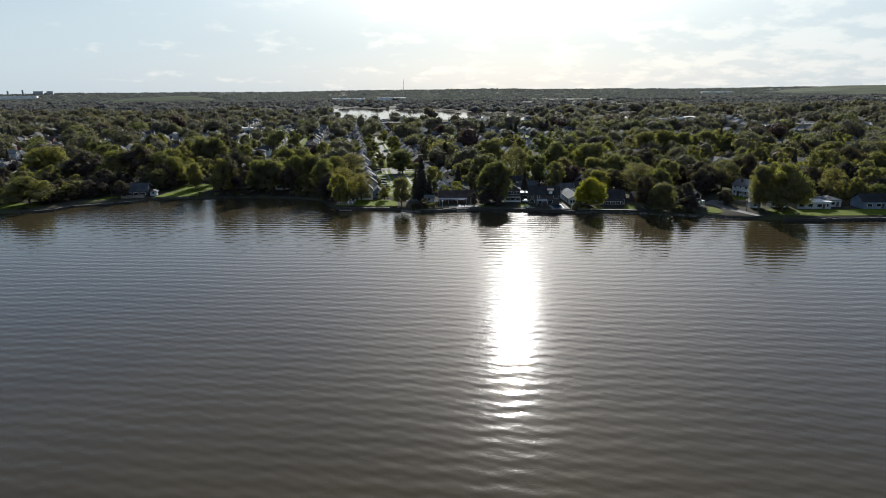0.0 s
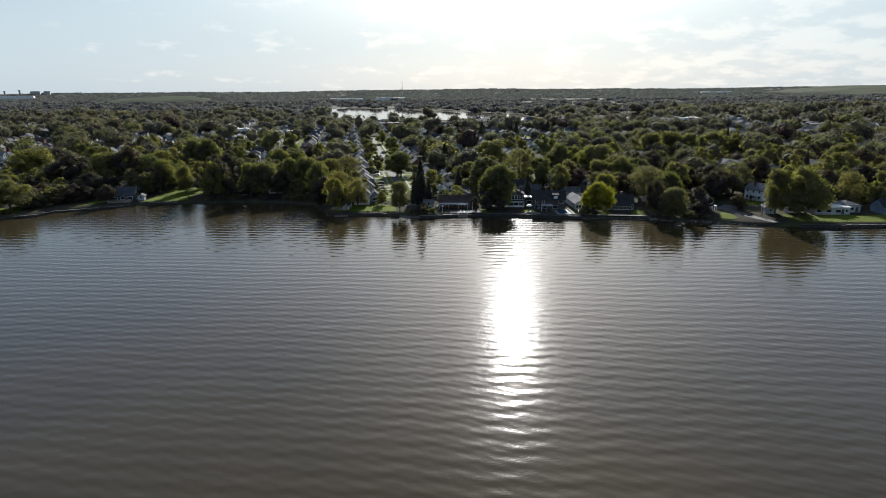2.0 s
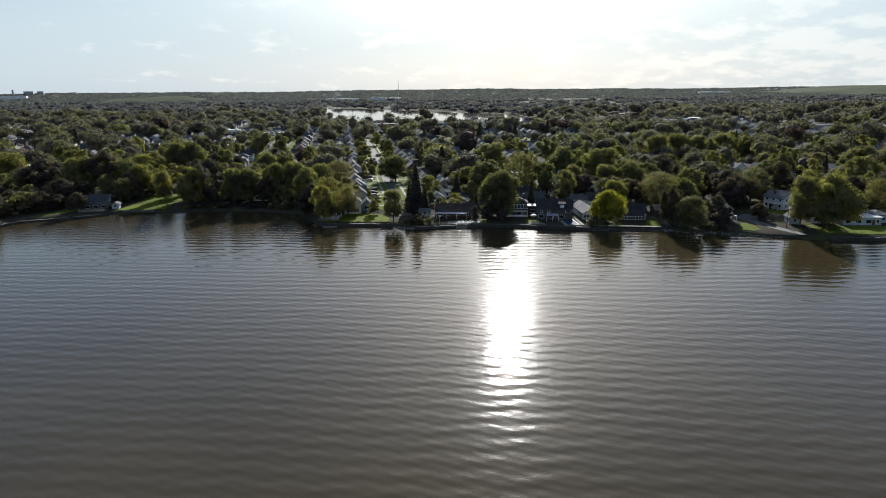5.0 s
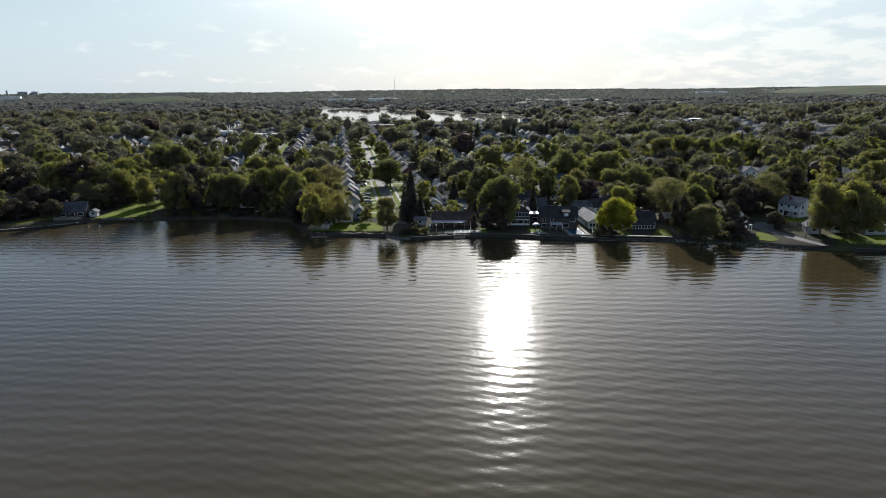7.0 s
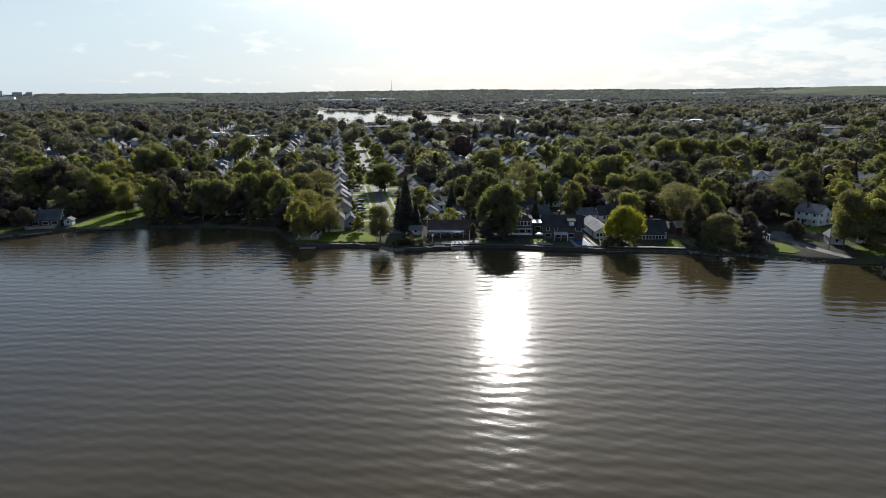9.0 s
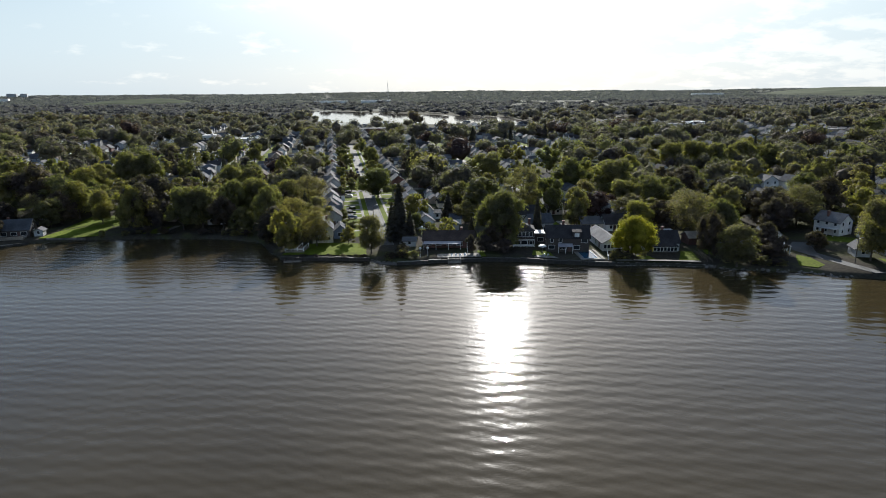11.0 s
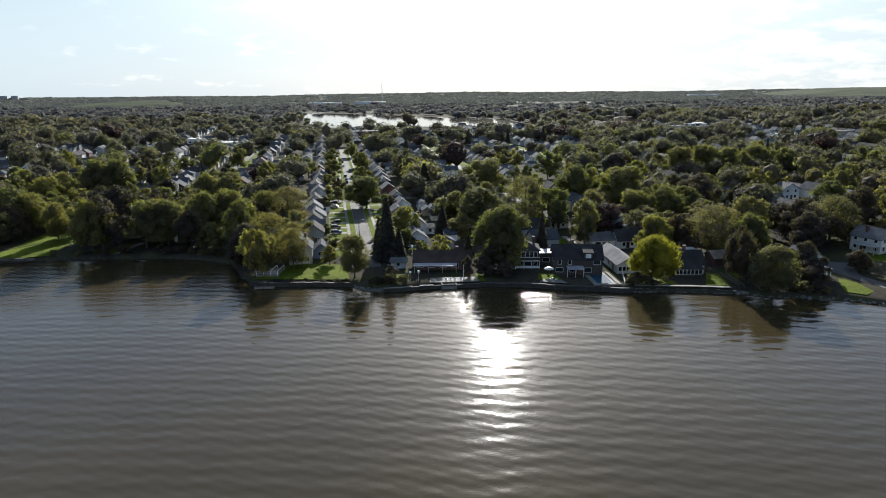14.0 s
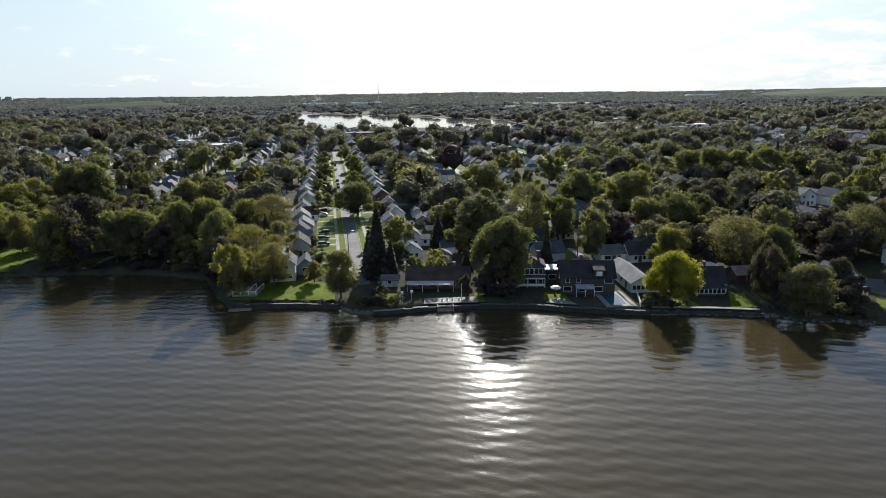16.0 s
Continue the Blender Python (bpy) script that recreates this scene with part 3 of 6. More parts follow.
def crown_points(rng, shape, clumps, per_clump, fill):
    """Clumps set through an uneven crown, leaves on and in each clump. Height 1 and half-width 1 before scaling."""
    pts, nrm = [], []
    base, wide_at, power = shape
    made = 0
    while made < clumps:
        t = rng.uniform(0, 1)
        ang = rng.uniform(0, math.tau)
        prof = (1 - abs((t - wide_at) / (1 - wide_at if t > wide_at else wide_at + 0.25)) ** power)
        if prof <= 0.05:
            continue
        prof = prof ** 0.5 * (0.82 + 0.18 * math.sin(3 * ang + 5 * t + fill))
        rad = prof * math.sqrt(rng.uniform(0.12, 0.92))
        c = np.array([rad * math.cos(ang), rad * math.sin(ang), base + (1 - base) * t * 0.93])
        cr = np.array([0.30, 0.30, 0.115]) * rng.uniform(0.65, 1.2)
        d = rng.normal(size=(per_clump, 3))
        d /= np.linalg.norm(d, axis=1, keepdims=True)
        d[:, 2] = np.where(d[:, 2] < -0.35, -d[:, 2] * 0.5, d[:, 2])
        rr = rng.uniform(0.55, 1.05, (per_clump, 1))
        pts.append(c + d * rr * cr)
        up = d.copy()
        up[:, 2] += 0.8
        nrm.append(up)
        made += 1
    return np.concatenate(pts), np.concatenate(nrm)


def lobed_crown(rng, shape, lobes, count, radius, height, leaf):
    """Rounded leafy masses piled into a dome: leaves on the outside of each, a hidden solid core within to block the
    sun.
    """
    base, wide_at, power = shape
    centres, sizes = [], []
    for i in range(lobes):
        t = (i + rng.uniform(0.1, 0.9)) / lobes
        ang = i * 2.4 + rng.uniform(-0.5, 0.5)
        prof = max(0.0, 1 - abs((t - wide_at) / (1 - wide_at if t > wide_at else wide_at + 0.35)) ** power) ** 0.5
        k = rng.uniform(0.20, 0.48) * (1.0 if t < 0.85 else 0.85)
        rad = max(0.0, prof * rng.uniform(0.65, 1.36) - k * 0.8)
        centres.append((rad * radius * math.cos(ang), rad * radius * math.sin(ang), height * (base + (1 - base) * (0.10 + 0.82 * t))))
        sizes.append((k * radius, k * radius * rng.uniform(0.9, 1.1), min(k * radius * 0.85, height * 0.2)))
    centres, sizes = np.array(centres), np.array(sizes)
    count, leaf = count * 2, leaf * 0.78
    area = sizes[:, 0] ** 2
    pick = rng.choice(lobes, size=count * 3, p=area / area.sum())
    d = rng.normal(size=(count * 3, 3))
    d /= np.linalg.norm(d, axis=1, keepdims=True)
    d[:, 2] = np.where(d[:, 2] < -0.6, -d[:, 2], d[:, 2])
    knob = 1 + 0.15 * np.sin(d[:, 0] * 6 + pick) * np.cos(d[:, 1] * 6 + pick * 1.7) + 0.09 * np.sin(d[:, 2] * 11 + pick * 0.6 + d[:, 0] * 5)
    p = centres[pick] + d * sizes[pick] * (knob * rng.uniform(0.8, 1.12, count * 3) * np.where(rng.uniform(size=count * 3) < 0.22, 1.14, 1.0))[:, None]
    free = np.ones(count * 3, bool)
    for i in range(lobes):
        free &= (np.linalg.norm((p - centres[i]) / sizes[i], axis=1) > 0.78) | (pick == i)
    p, d = p[free][:count], d[free][:count]
    nrm = d + np.array([0, 0, 0.35])
    v, f = leaf_sprays(rng, p, nrm, leaf, 0.45)
    vs, fs, n = [v], f.tolist(), len(v)
    # Unseen central ellipsoid added to stop sunlight and keep crown fronts dark.
    middle = (np.array([0, 0, height * (base + (1 - base) * 0.44)]), np.array([radius * 0.62, radius * 0.62, height * (1 - base) * 0.33]))
    for c, k in [*zip(centres, sizes), middle]:
        vs.append(c + HEART_V * k * 0.76)
        fs += [[q + n for q in face] for face in HEART_F]
        n += len(HEART_V)
    return np.concatenate(vs), fs


def mesh_of(name, v, f, material):
    me = bpy.data.meshes.new(name)
    me.from_pydata(v.tolist(), [], f if isinstance(f, list) else f.tolist())
    me.materials.append(material)
    me.update()
    return me


heart = bmesh.new()
bmesh.ops.create_icosphere(heart, subdivisions=1, radius=1)
heart.verts.index_update()
HEART_V = np.array([v.co[:] for v in heart.verts])
HEART_F = [[v.index for v in f.verts] for f in heart.faces]
heart.free()


def broadleaf(kind, seed, height, radius, material, shape, clumps, per_clump, leaf, limbs=7, trunk_r=0.32):
    rng = np.random.default_rng(seed)
    if shape == AIRY:
        p, n = crown_points(rng, shape, clumps, per_clump, seed)
        v, f = leaf_sprays(rng, p * np.array([radius, radius, height]), n, leaf * 0.85)
    else:
        v, f = lobed_crown(rng, shape, clumps, per_clump, radius, height, leaf)
    crown = mesh_of("crown", v, f, material)
    r2 = random.Random(seed)
    t = Shape()
    base = shape[0]
    top = height * (base + 0.45 * (1 - base))
    bend = [(r2.uniform(-0.25, 0.25), r2.uniform(-0.25, 0.25)) for _ in range(4)]
    t.tube([(0, 0, -0.3), (bend[0][0] * 0.3, bend[0][1] * 0.3, 0.6), (bend[1][0], bend[1][1], top * 0.5), (bend[2][0] * 2, bend[2][1] * 2, top), (bend[3][0] * 3, bend[3][1] * 3, height * 0.88)],
           [trunk_r * 1.5, trunk_r * 1.05, trunk_r * 0.8, trunk_r * 0.5, 0.05], 7)
    for i in range(limbs):
        a = i * math.tau / limbs + r2.uniform(-0.4, 0.4)
        z0 = height * (base * 0.75 + 0.05) + r2.uniform(0, top * 0.35)
        reach = radius * r2.uniform(0.5, 0.85)
        rise = height * r2.uniform(0.12, 0.3)
        t.tube([(0, 0, z0), (reach * 0.45 * math.cos(a), reach * 0.45 * math.sin(a), z0 + rise * 0.6), (reach * math.cos(a + 0.2), reach * math.sin(a + 0.2), z0 + rise)],
               [trunk_r * 0.45, trunk_r * 0.28, 0.04], 5)
    return t.mesh("trunk", M_BARK), crown, height, radius


def conifer(seed, height, radius, material, count):
    rng = np.random.default_rng(seed)
    t = rng.uniform(0, 1, count) ** 1.25
    whorl = np.round(t * 16) / 16 + rng.normal(size=count) * 0.008
    ang = rng.uniform(0, math.tau, count)
    arm = np.clip(1 - whorl, 0, 1) ** 0.85 * radius * (0.86 + 0.14 * np.sin(5 * ang + whorl * 40)) + 0.12
    rr = arm * np.sqrt(rng.uniform(0.15, 1, count))
    p = np.stack([rr * np.cos(ang), rr * np.sin(ang), height * (0.06 + 0.94 * whorl) - rr * 0.28], axis=1)
    n = np.stack([np.cos(ang) * 0.5, np.sin(ang) * 0.5, np.full(count, 0.9)], axis=1)
    v, f = leaf_sprays(rng, p, n, 0.85, 0.4, 0.6)
    trunk = Shape().tube([(0, 0, -0.3), (0, 0, height * 0.5), (0, 0, height * 0.97)], [0.3, 0.18, 0.03], 7)
    return trunk.mesh("trunk", M_BARK), mesh_of("crown", v, f, material), height, radius


def shrub(seed, height, radius, material, count):
    rng = np.random.default_rng(seed)
    p, n = crown_points(rng, (0.12, 0.4, 2.2), 26, count // 26, seed)
    v, f = leaf_sprays(rng, p * np.array([radius, radius, height]), n, 0.42)
    r2 = random.Random(seed)
    stems = Shape()
    for i in range(5):
        a = i * 1.26
        stems.tube([(0.1 * math.cos(a), 0.1 * math.sin(a), -0.2), (radius * 0.3 * math.cos(a), radius * 0.3 * math.sin(a), height * 0.4), (radius * 0.55 * math.cos(a), radius * 0.55 * math.sin(a), height * 0.75)], [0.08, 0.05, 0.015], 5)
    return stems.mesh("stem", M_BARK), mesh_of("crown", v, f, material), height, radius


ROUND, TALL, AIRY = (0.09, 0.40, 2.6), (0.05, 0.40, 2.2), (0.16, 0.52, 2.6)
KINDS = {
    "maple": [broadleaf("maple", 11 + i, 18, 8, L_MAPLE, ROUND, 22 + 2 * i, 4300, 0.60, 8, 0.42) for i in range(4)],
    "great_maple": [broadleaf("great_maple", 15, 20, 8.6, L_MAPLE, (0.04, 0.42, 2.8), 44, 9000, 0.56, 10, 0.5)],
    "oval": [broadleaf("oval", 31 + i, 16, 5.5, L_OVAL, TALL, 24, 3000, 0.52, 7, 0.3) for i in range(3)],
    "garden_tree": [broadleaf("garden_tree", 25, 16, 6.5, L_OVAL, AIRY, 240, 100, 0.42, 12, 0.32)],
    "willow": [broadleaf("willow", 41 + i, 18, 8, L_WILLOW, AIRY, 140, 90, 0.42, 11, 0.4) for i in range(3)],
    "yellow": [broadleaf("yellow", 51 + i, 14, 7, L_YELLOW, (0.13, 0.45, 2.6), 40, 5000, 0.44, 10, 0.3) for i in range(2)],
    "dark": [broadleaf("dark", 61 + i, 15, 7, L_DARK, ROUND, 20, 3000, 0.62, 7, 0.36) for i in range(2)],
    "copper": [broadleaf("copper", 71, 12, 7, L_COPPER, ROUND, 18, 2400, 0.62, 8, 0.3)],
    "spruce": [conifer(81 + i, 16, 3.8, L_SPRUCE, 4600) for i in range(2)],
    "bush": [shrub(91 + i, 4, 3, L_OVAL if i else L_DARK, 1000) for i in range(2)],
    # lighter builds for the blocks behind
    "street_maple": [broadleaf("street_maple", 111 + i, 16, 7, L_MAPLE, ROUND, 13, 900, 1.05, 4, 0.36) for i in range(4)],
    "street_ash": [broadleaf("street_ash", 121 + i, 15, 5.5, L_OVAL, TALL, 12, 800, 0.9, 4, 0.3) for i in range(3)],
    "street_dark": [broadleaf("street_dark", 131 + i, 14, 6.5, L_DARK, ROUND, 12, 800, 1.0, 4, 0.3) for i in range(2)],
    "street_pale": [broadleaf("street_pale", 141 + i, 16, 7, L_WILLOW, AIRY, 70, 34, 0.9, 5, 0.34) for i in range(2)],
    "street_spruce": [conifer(151 + i, 14, 3.4, L_SPRUCE, 800) for i in range(2)],
}
TREE_LABELS = {
    "garden_tree": ("tree", "loose-crowned green tree rooted at the waterline"),
    "great_maple": ("tree", "massive dense green maple tree above the seawall"),
    "maple": ("tree", "broad green maple tree on a riverside lawn"), "oval": ("tree", "tall narrow green ash tree by the houses"),
    "willow": ("tree", "airy pale green willow tree with visible limbs"), "yellow": ("tree", "round bright yellow-green tree standing on grass"),
    "dark": ("tree", "dense dark-leaved round tree, its dark tone doubling as shade"), "copper": ("tree", "reddish copper-leaved tree behind the houses"),
    "spruce": ("spruce", "dark pointed spruce tree beside the houses"), "bush": ("bush", "low leafy garden bush near the shore"),
    "street_maple": ("tree", "green maple tree among the inland houses"), "street_ash": ("tree", "upright green ash tree among the inland houses"),
    "street_dark": ("tree", "dark green tree among the inland houses"), "street_pale": ("tree", "pale green tree among the inland houses"),
    "street_spruce": ("spruce", "dark pointed spruce among the inland houses"),
}
plant_rng = random.Random(77)
PLANTED = []


def plant(kind, x, y, h, r):
    trunk, crown, h0, r0 = plant_rng.choice(KINDS[kind])
    category, label = TREE_LABELS[kind]
    name = "bush" if kind == "bush" else "spruce" if "spruce" in kind else "tree"
    m = pose(x, y, max(LAND, land_z(x, y)) if y > shore_y(x) + 2 else 1.2, 0, 0, plant_rng.uniform(0, 360)) @ Matrix.Diagonal((r / r0, r / r0 * plant_rng.uniform(0.82, 1.16), h / h0, 1))
    t = thing(name, m, label, category, "inland trees" if kind.startswith("street") else "waterfront trees")
    part("stem" if kind == "bush" else "trunk", trunk, None, t)
    part("crown", crown, None, t)
    PLANTED.append((x, y, r))
    return t


plant("garden_tree", -24.0, 15.0, 13.3, 5.4)
for x, y in ((-47.5, 13.4), (-43.0, 13.0), (-38.6, 13.2), (-33.5, 12.8), (-29.0, 12.4), (-26.4, 12.2)):
    plant("bush", x, y, 1.3, 1.5)
plant("dark", -174.0, 42.0, 9.0, 4.2)
for x, y, h in ((-252, 178, 17), (-238, 192, 16), (-268, 196, 18), (-224, 176, 15)):
    plant("street_maple", x, y, h, 8.5)
plant("oval", -34.0, 30.0, 6.5, 2.6)
plant("oval", -54.4, 18.0, 15.5, 4.2)
plant("oval", -52.6, 24.0, 12.4, 3.3)
plant("willow", -45.2, 27.0, 12.9, 5.9)
plant("willow", -58.5, 82.0, 18.6, 8.6)
plant("maple", -67.2, 84.0, 16.9, 6.5)
plant("maple", -86.9, 66.0, 19.1, 6.2)
plant("maple", -79.3, 72.0, 19.2, 6.8)
plant("maple", -68.2, 52.0, 18.6, 5.7)
plant("dark", -88.7, 56.0, 13.8, 5.8)
plant("maple", -99.4, 62.0, 17.3, 7.9)
plant("maple", -106.0, 58.0, 17.8, 6.8)
plant("dark", -123.4, 74.0, 20.0, 8.8)
plant("dark", -130.5, 78.0, 19.5, 7.6)
plant("maple", -124.0, 54.0, 19.2, 5.7)
plant("garden_tree", -146.4, 72.0, 14.8, 5.0)
plant("maple", -178.2, 165.0, 22.3, 7.9)
plant("maple", -169.7, 170.0, 22.1, 8.0)
plant("maple", -183.2, 132.0, 17.8, 7.8)
plant("oval", -181.6, 142.0, 18.2, 7.5)
plant("dark", -127.2, 132.0, 15.6, 5.8)
plant("maple", -111.1, 140.0, 17.3, 7.3)
plant("oval", -101.9, 145.0, 17.2, 6.7)
plant("spruce", -15.2, 34.0, 20.8, 5.0)
plant("spruce", -11.3, 34.0, 10.9, 3.1)
plant("spruce", -18.3, 40.0, 13.2, 3.2)
plant("maple", -9.4, 52.0, 6.9, 3.4)
plant("bush", -14.5, 52.0, 6.2, 1.9)
plant("bush", -13.1, 13.0, 4.1, 2.8)
plant("bush", -3.6, 30.0, 7.9, 3.9)
plant("bush", 2.3, 32.0, 9.4, 3.4)
plant("spruce", 3.6, 70.0, 11.9, 3.5)
plant("spruce", -4.5, 165.0, 17.2, 7.5)
plant("oval", 11.0, 66.0, 9.0, 4.8)
plant("spruce", 12.2, 40.0, 7.4, 1.9)
plant("great_maple", 22.4, 24.0, 19.2, 7.3)
# Dark crowns added to fill in for the maple's shaded lower part.
plant("dark", 15.8, 15.0, 6.0, 3.0)
plant("dark", 22.0, 13.0, 5.0, 2.6)
plant("dark", 20.4, 20.0, 9.5, 5.0)
plant("dark", 10.6, 13.2, 6.4, 1.8)
plant("oval", 19.0, 80.0, 17.8, 8.6)
plant("maple", 29.0, 165.0, 19.5, 11.5)
plant("willow", 38.0, 84.0, 21.6, 8.5)
plant("spruce", 38.4, 46.0, 13.6, 2.8)
plant("oval", 56.3, 60.0, 16.3, 4.3)
plant("maple", 55.3, 52.0, 11.5, 3.4)
plant("copper", 69.3, 72.0, 10.4, 7.8)
plant("maple", 81.1, 82.0, 15.1, 7.1)
plant("maple", 92.8, 86.0, 16.5, 7.9)
plant("maple", 88.9, 120.0, 19.8, 11.2)
plant("maple", 69.1, 130.0, 20.2, 10.3)
plant("yellow", 63.9, 5.0, 13.4, 5.4)
plant("oval", 107.3, 95.0, 14.8, 6.8)
plant("dark", 120.5, 110.0, 17.0, 8.4)
plant("willow", 92.9, 33.0, 17.6, 8.8)
plant("dark", 89.4, 4.5, 14.5, 4.4)
plant("oval", 114.7, 52.0, 17.3, 6.2)
plant("dark", 94.5, 16.0, 13.5, 3.6)
plant("maple", 104.0, 30.0, 15.0, 5.5)
plant("garden_tree", 94.4, -5.0, 13.5, 6.6)
plant("dark", 131.1, 50.0, 15.4, 8.4)
plant("dark", 126.8, 36.0, 13.5, 6.1)
plant("willow", 142.6, 48.5, 17.5, 9.4)
plant("maple", 183.0, 215.0, 19.2, 9.9)
plant("maple", 203.9, 225.0, 19.4, 10.2)
plant("maple", 214.6, 215.0, 18.7, 9.9)
plant("oval", 235.7, 225.0, 18.9, 10.2)
plant("maple", 150.9, 215.0, 19.8, 9.9)
plant("maple", 168.5, 222.0, 20.2, 10.1)
plant("maple", 180.8, 110.0, 13.5, 7.5)
plant("willow", -58.0, 46.0, 15.0, 6.4)
plant("oval", -50.5, 57.0, 13.0, 5.0)
# Dark leaf colour stands in for a thick backlit crown here.
plant("dark", -62.0, 34.0, 13.0, 5.6)
plant("willow", -48.0, 42.0, 12.0, 5.2)
plant("maple", -211.1, 24.0, 14.1, 9.3)
plant("maple", -226.2, 30.0, 8.5, 5.7)
plant("bush", -199.3, 36.0, 8.8, 8.1)
plant("bush", -202.5, 28.0, 4.3, 5.7)
plant("maple", -263.1, 124.0, 20.1, 11.7)
plant("dark", -220.4, 94.0, 19.1, 11.3)
plant("dark", -189.9, 58.0, 13.2, 7.7)
plant("maple", -197.1, 86.0, 21.0, 9.7)
plant("dark", -185.4, 92.0, 23.0, 10.2)
plant("oval", -169.5, 84.0, 21.0, 8.0)
plant("maple", -163.0, 84.0, 17.3, 7.0)
plant("dark", -122.0, 58.0, 19.0, 8.0)
plant("maple", 147.6, -5.0, 21.4, 9.4)
plant("garden_tree", 138.4, -3.0, 20.0, 5.4)
plant("dark", 132.0, 44.0, 14.0, 8.6)
plant("dark", 108.6, 1.0, 7.6, 5.0)
plant("dark", 109.4, 6.5, 10.8, 4.4)
plant("dark", 160.5, 60.0, 17.8, 7.8)
plant("maple", 212.6, 80.0, 18.1, 9.0)
plant("dark", 229.5, 86.0, 18.7, 9.2)
plant("dark", 204.8, 45.0, 15.2, 7.2)
plant("oval", 215.7, 46.0, 15.9, 7.2)
plant("dark", 184.6, 42.0, 13.1, 8.3)
plant("maple", 242.1, 82.0, 17.0, 8.3)
plant("dark", 167.9, 30.0, 16.7, 7.1)
plant("maple", 260.0, 150.0, 17.0, 11.7)
plant("maple", 277.0, 150.0, 16.9, 11.7)
plant("maple", 291.8, 150.0, 16.7, 11.7)
plant("dark", 129.6, 12.8, 6.4, 3.5)

# ---- houses ----
def window_mesh(w, h):
    """A frame in one piece round a single pane."""
    t, f = 0.1, Shape()
    rings = []
    for k, y in ((1, 0.02), (1, -0.06), (0, -0.06), (0, 0.015)):
        e = t if k else 0
        rings += [(-w / 2 - e, y, -e), (w / 2 + e, y, -e), (w / 2 + e, y, h + e), (-w / 2 - e, y, h + e)]
    f.add(rings, [(r * 4 + i, r * 4 + (i + 1) % 4, r * 4 + 4 + (i + 1) % 4, r * 4 + 4 + i) for r in range(3) for i in range(4)])
    return f.mesh("window", M_TRIM), Shape().box(-w / 2, -0.02, 0, w / 2, 0.015, h).mesh("pane", M_GLASS)


WINDOWS = {"small": window_mesh(0.95, 1.25), "wide": window_mesh(2.1, 1.3), "tall": window_mesh(1.0, 1.6)}
DOOR = Shape().box(-0.48, -0.07, 0, 0.48, 0.02, 2.05).box(-0.58, -0.04, 0, -0.48, 0.02, 2.13).box(0.48, -0.04, 0, 0.58, 0.02, 2.13).box(-0.58, -0.04, 2.05, 0.58, 0.02, 2.13).mesh("door", M_DOOR)


def gable_body(w, d, h, rise, along):
    s = Shape()
    if along == "y":
        s.add([(-w / 2, -d / 2, -0.3), (w / 2, -d / 2, -0.3), (w / 2, -d / 2, h), (0, -d / 2, h + rise), (-w / 2, -d / 2, h),
               (-w / 2, d / 2, -0.3), (w / 2, d / 2, -0.3), (w / 2, d / 2, h), (0, d / 2, h + rise), (-w / 2, d / 2, h)],
              [(0, 1, 2, 3, 4), (9, 8, 7, 6, 5), (1, 6, 7, 2), (5, 0, 4, 9), (2, 7, 8, 3), (9, 4, 3, 8)])
    else:
        s.add([(-w / 2, -d / 2, -0.3), (-w / 2, d / 2, -0.3), (-w / 2, d / 2, h), (-w / 2, 0, h + rise), (-w / 2, -d / 2, h),
               (w / 2, -d / 2, -0.3), (w / 2, d / 2, -0.3), (w / 2, d / 2, h), (w / 2, 0, h + rise), (w / 2, -d / 2, h)],
              [(4, 3, 2, 1, 0), (5, 6, 7, 8, 9), (0, 5, 9, 4), (6, 1, 2, 7), (4, 9, 8, 3), (7, 2, 3, 8)])
    return s


def gable_roof(w, d, h, rise, along, over=0.45, thick=0.22):
    """Two thick slopes that meet at the ridge and overhang the walls."""
    s = Shape()
    half, length = (w / 2, d / 2 + over) if along == "y" else (d / 2, w / 2 + over)
    slope = rise / half
    lift = 0.03
    for side in (-1, 1):
        e = side * (half + over)
        pts = []
        for yy in (-length, length):
            pts += [(0, yy, h + rise + lift), (e, yy, h - over * slope + lift), (e, yy, h - over * slope + lift + thick), (0, yy, h + rise + lift + thick)]
        if along == "x":
            pts = [(b, a, c) for a, b, c in pts]
        s.add(pts, [(0, 1, 2, 3), (7, 6, 5, 4), (3, 2, 6, 7), (0, 4, 5, 1), (1, 5, 6, 2)])
    return s


def hip_roof(w, d, h, rise, over=0.45, thick=0.2):
    a, b = w / 2 + over, d / 2 + over
    k = max(0.0, abs(w - d) / 2)
    rx, ry = (k, 0) if w > d else (0, k)
    s = Shape()
    s.add([(-a, -b, h), (a, -b, h), (a, b, h), (-a, b, h), (-a, -b, h + thick), (a, -b, h + thick), (a, b, h + thick), (-a, b, h + thick),
           (-rx - 0.02, -ry - 0.02, h + rise), (rx + 0.02, -ry - 0.02, h + rise), (rx + 0.02, ry + 0.02, h + rise), (-rx - 0.02, ry + 0.02, h + rise)],
          [(3, 2, 1, 0), (0, 1, 5, 4), (1, 2, 6, 5), (2, 3, 7, 6), (3, 0, 4, 7), (4, 5, 9, 8), (5, 6, 10, 9), (6, 7, 11, 10), (7, 4, 8, 11), (8, 9, 10, 11)])
    return s


def on_side(side, w, d, u, z):
    """A place on a wall: u metres along it from its middle, z above the ground."""
    return {"S": pose(u, -d / 2 - 0.003, z), "N": pose(-u, d / 2 + 0.003, z, 0, 0, 180),
            "E": pose(w / 2 + 0.003, u, z, 0, 0, 90), "W": pose(-w / 2 - 0.003, -u, z, 0, 0, -90)}[side]


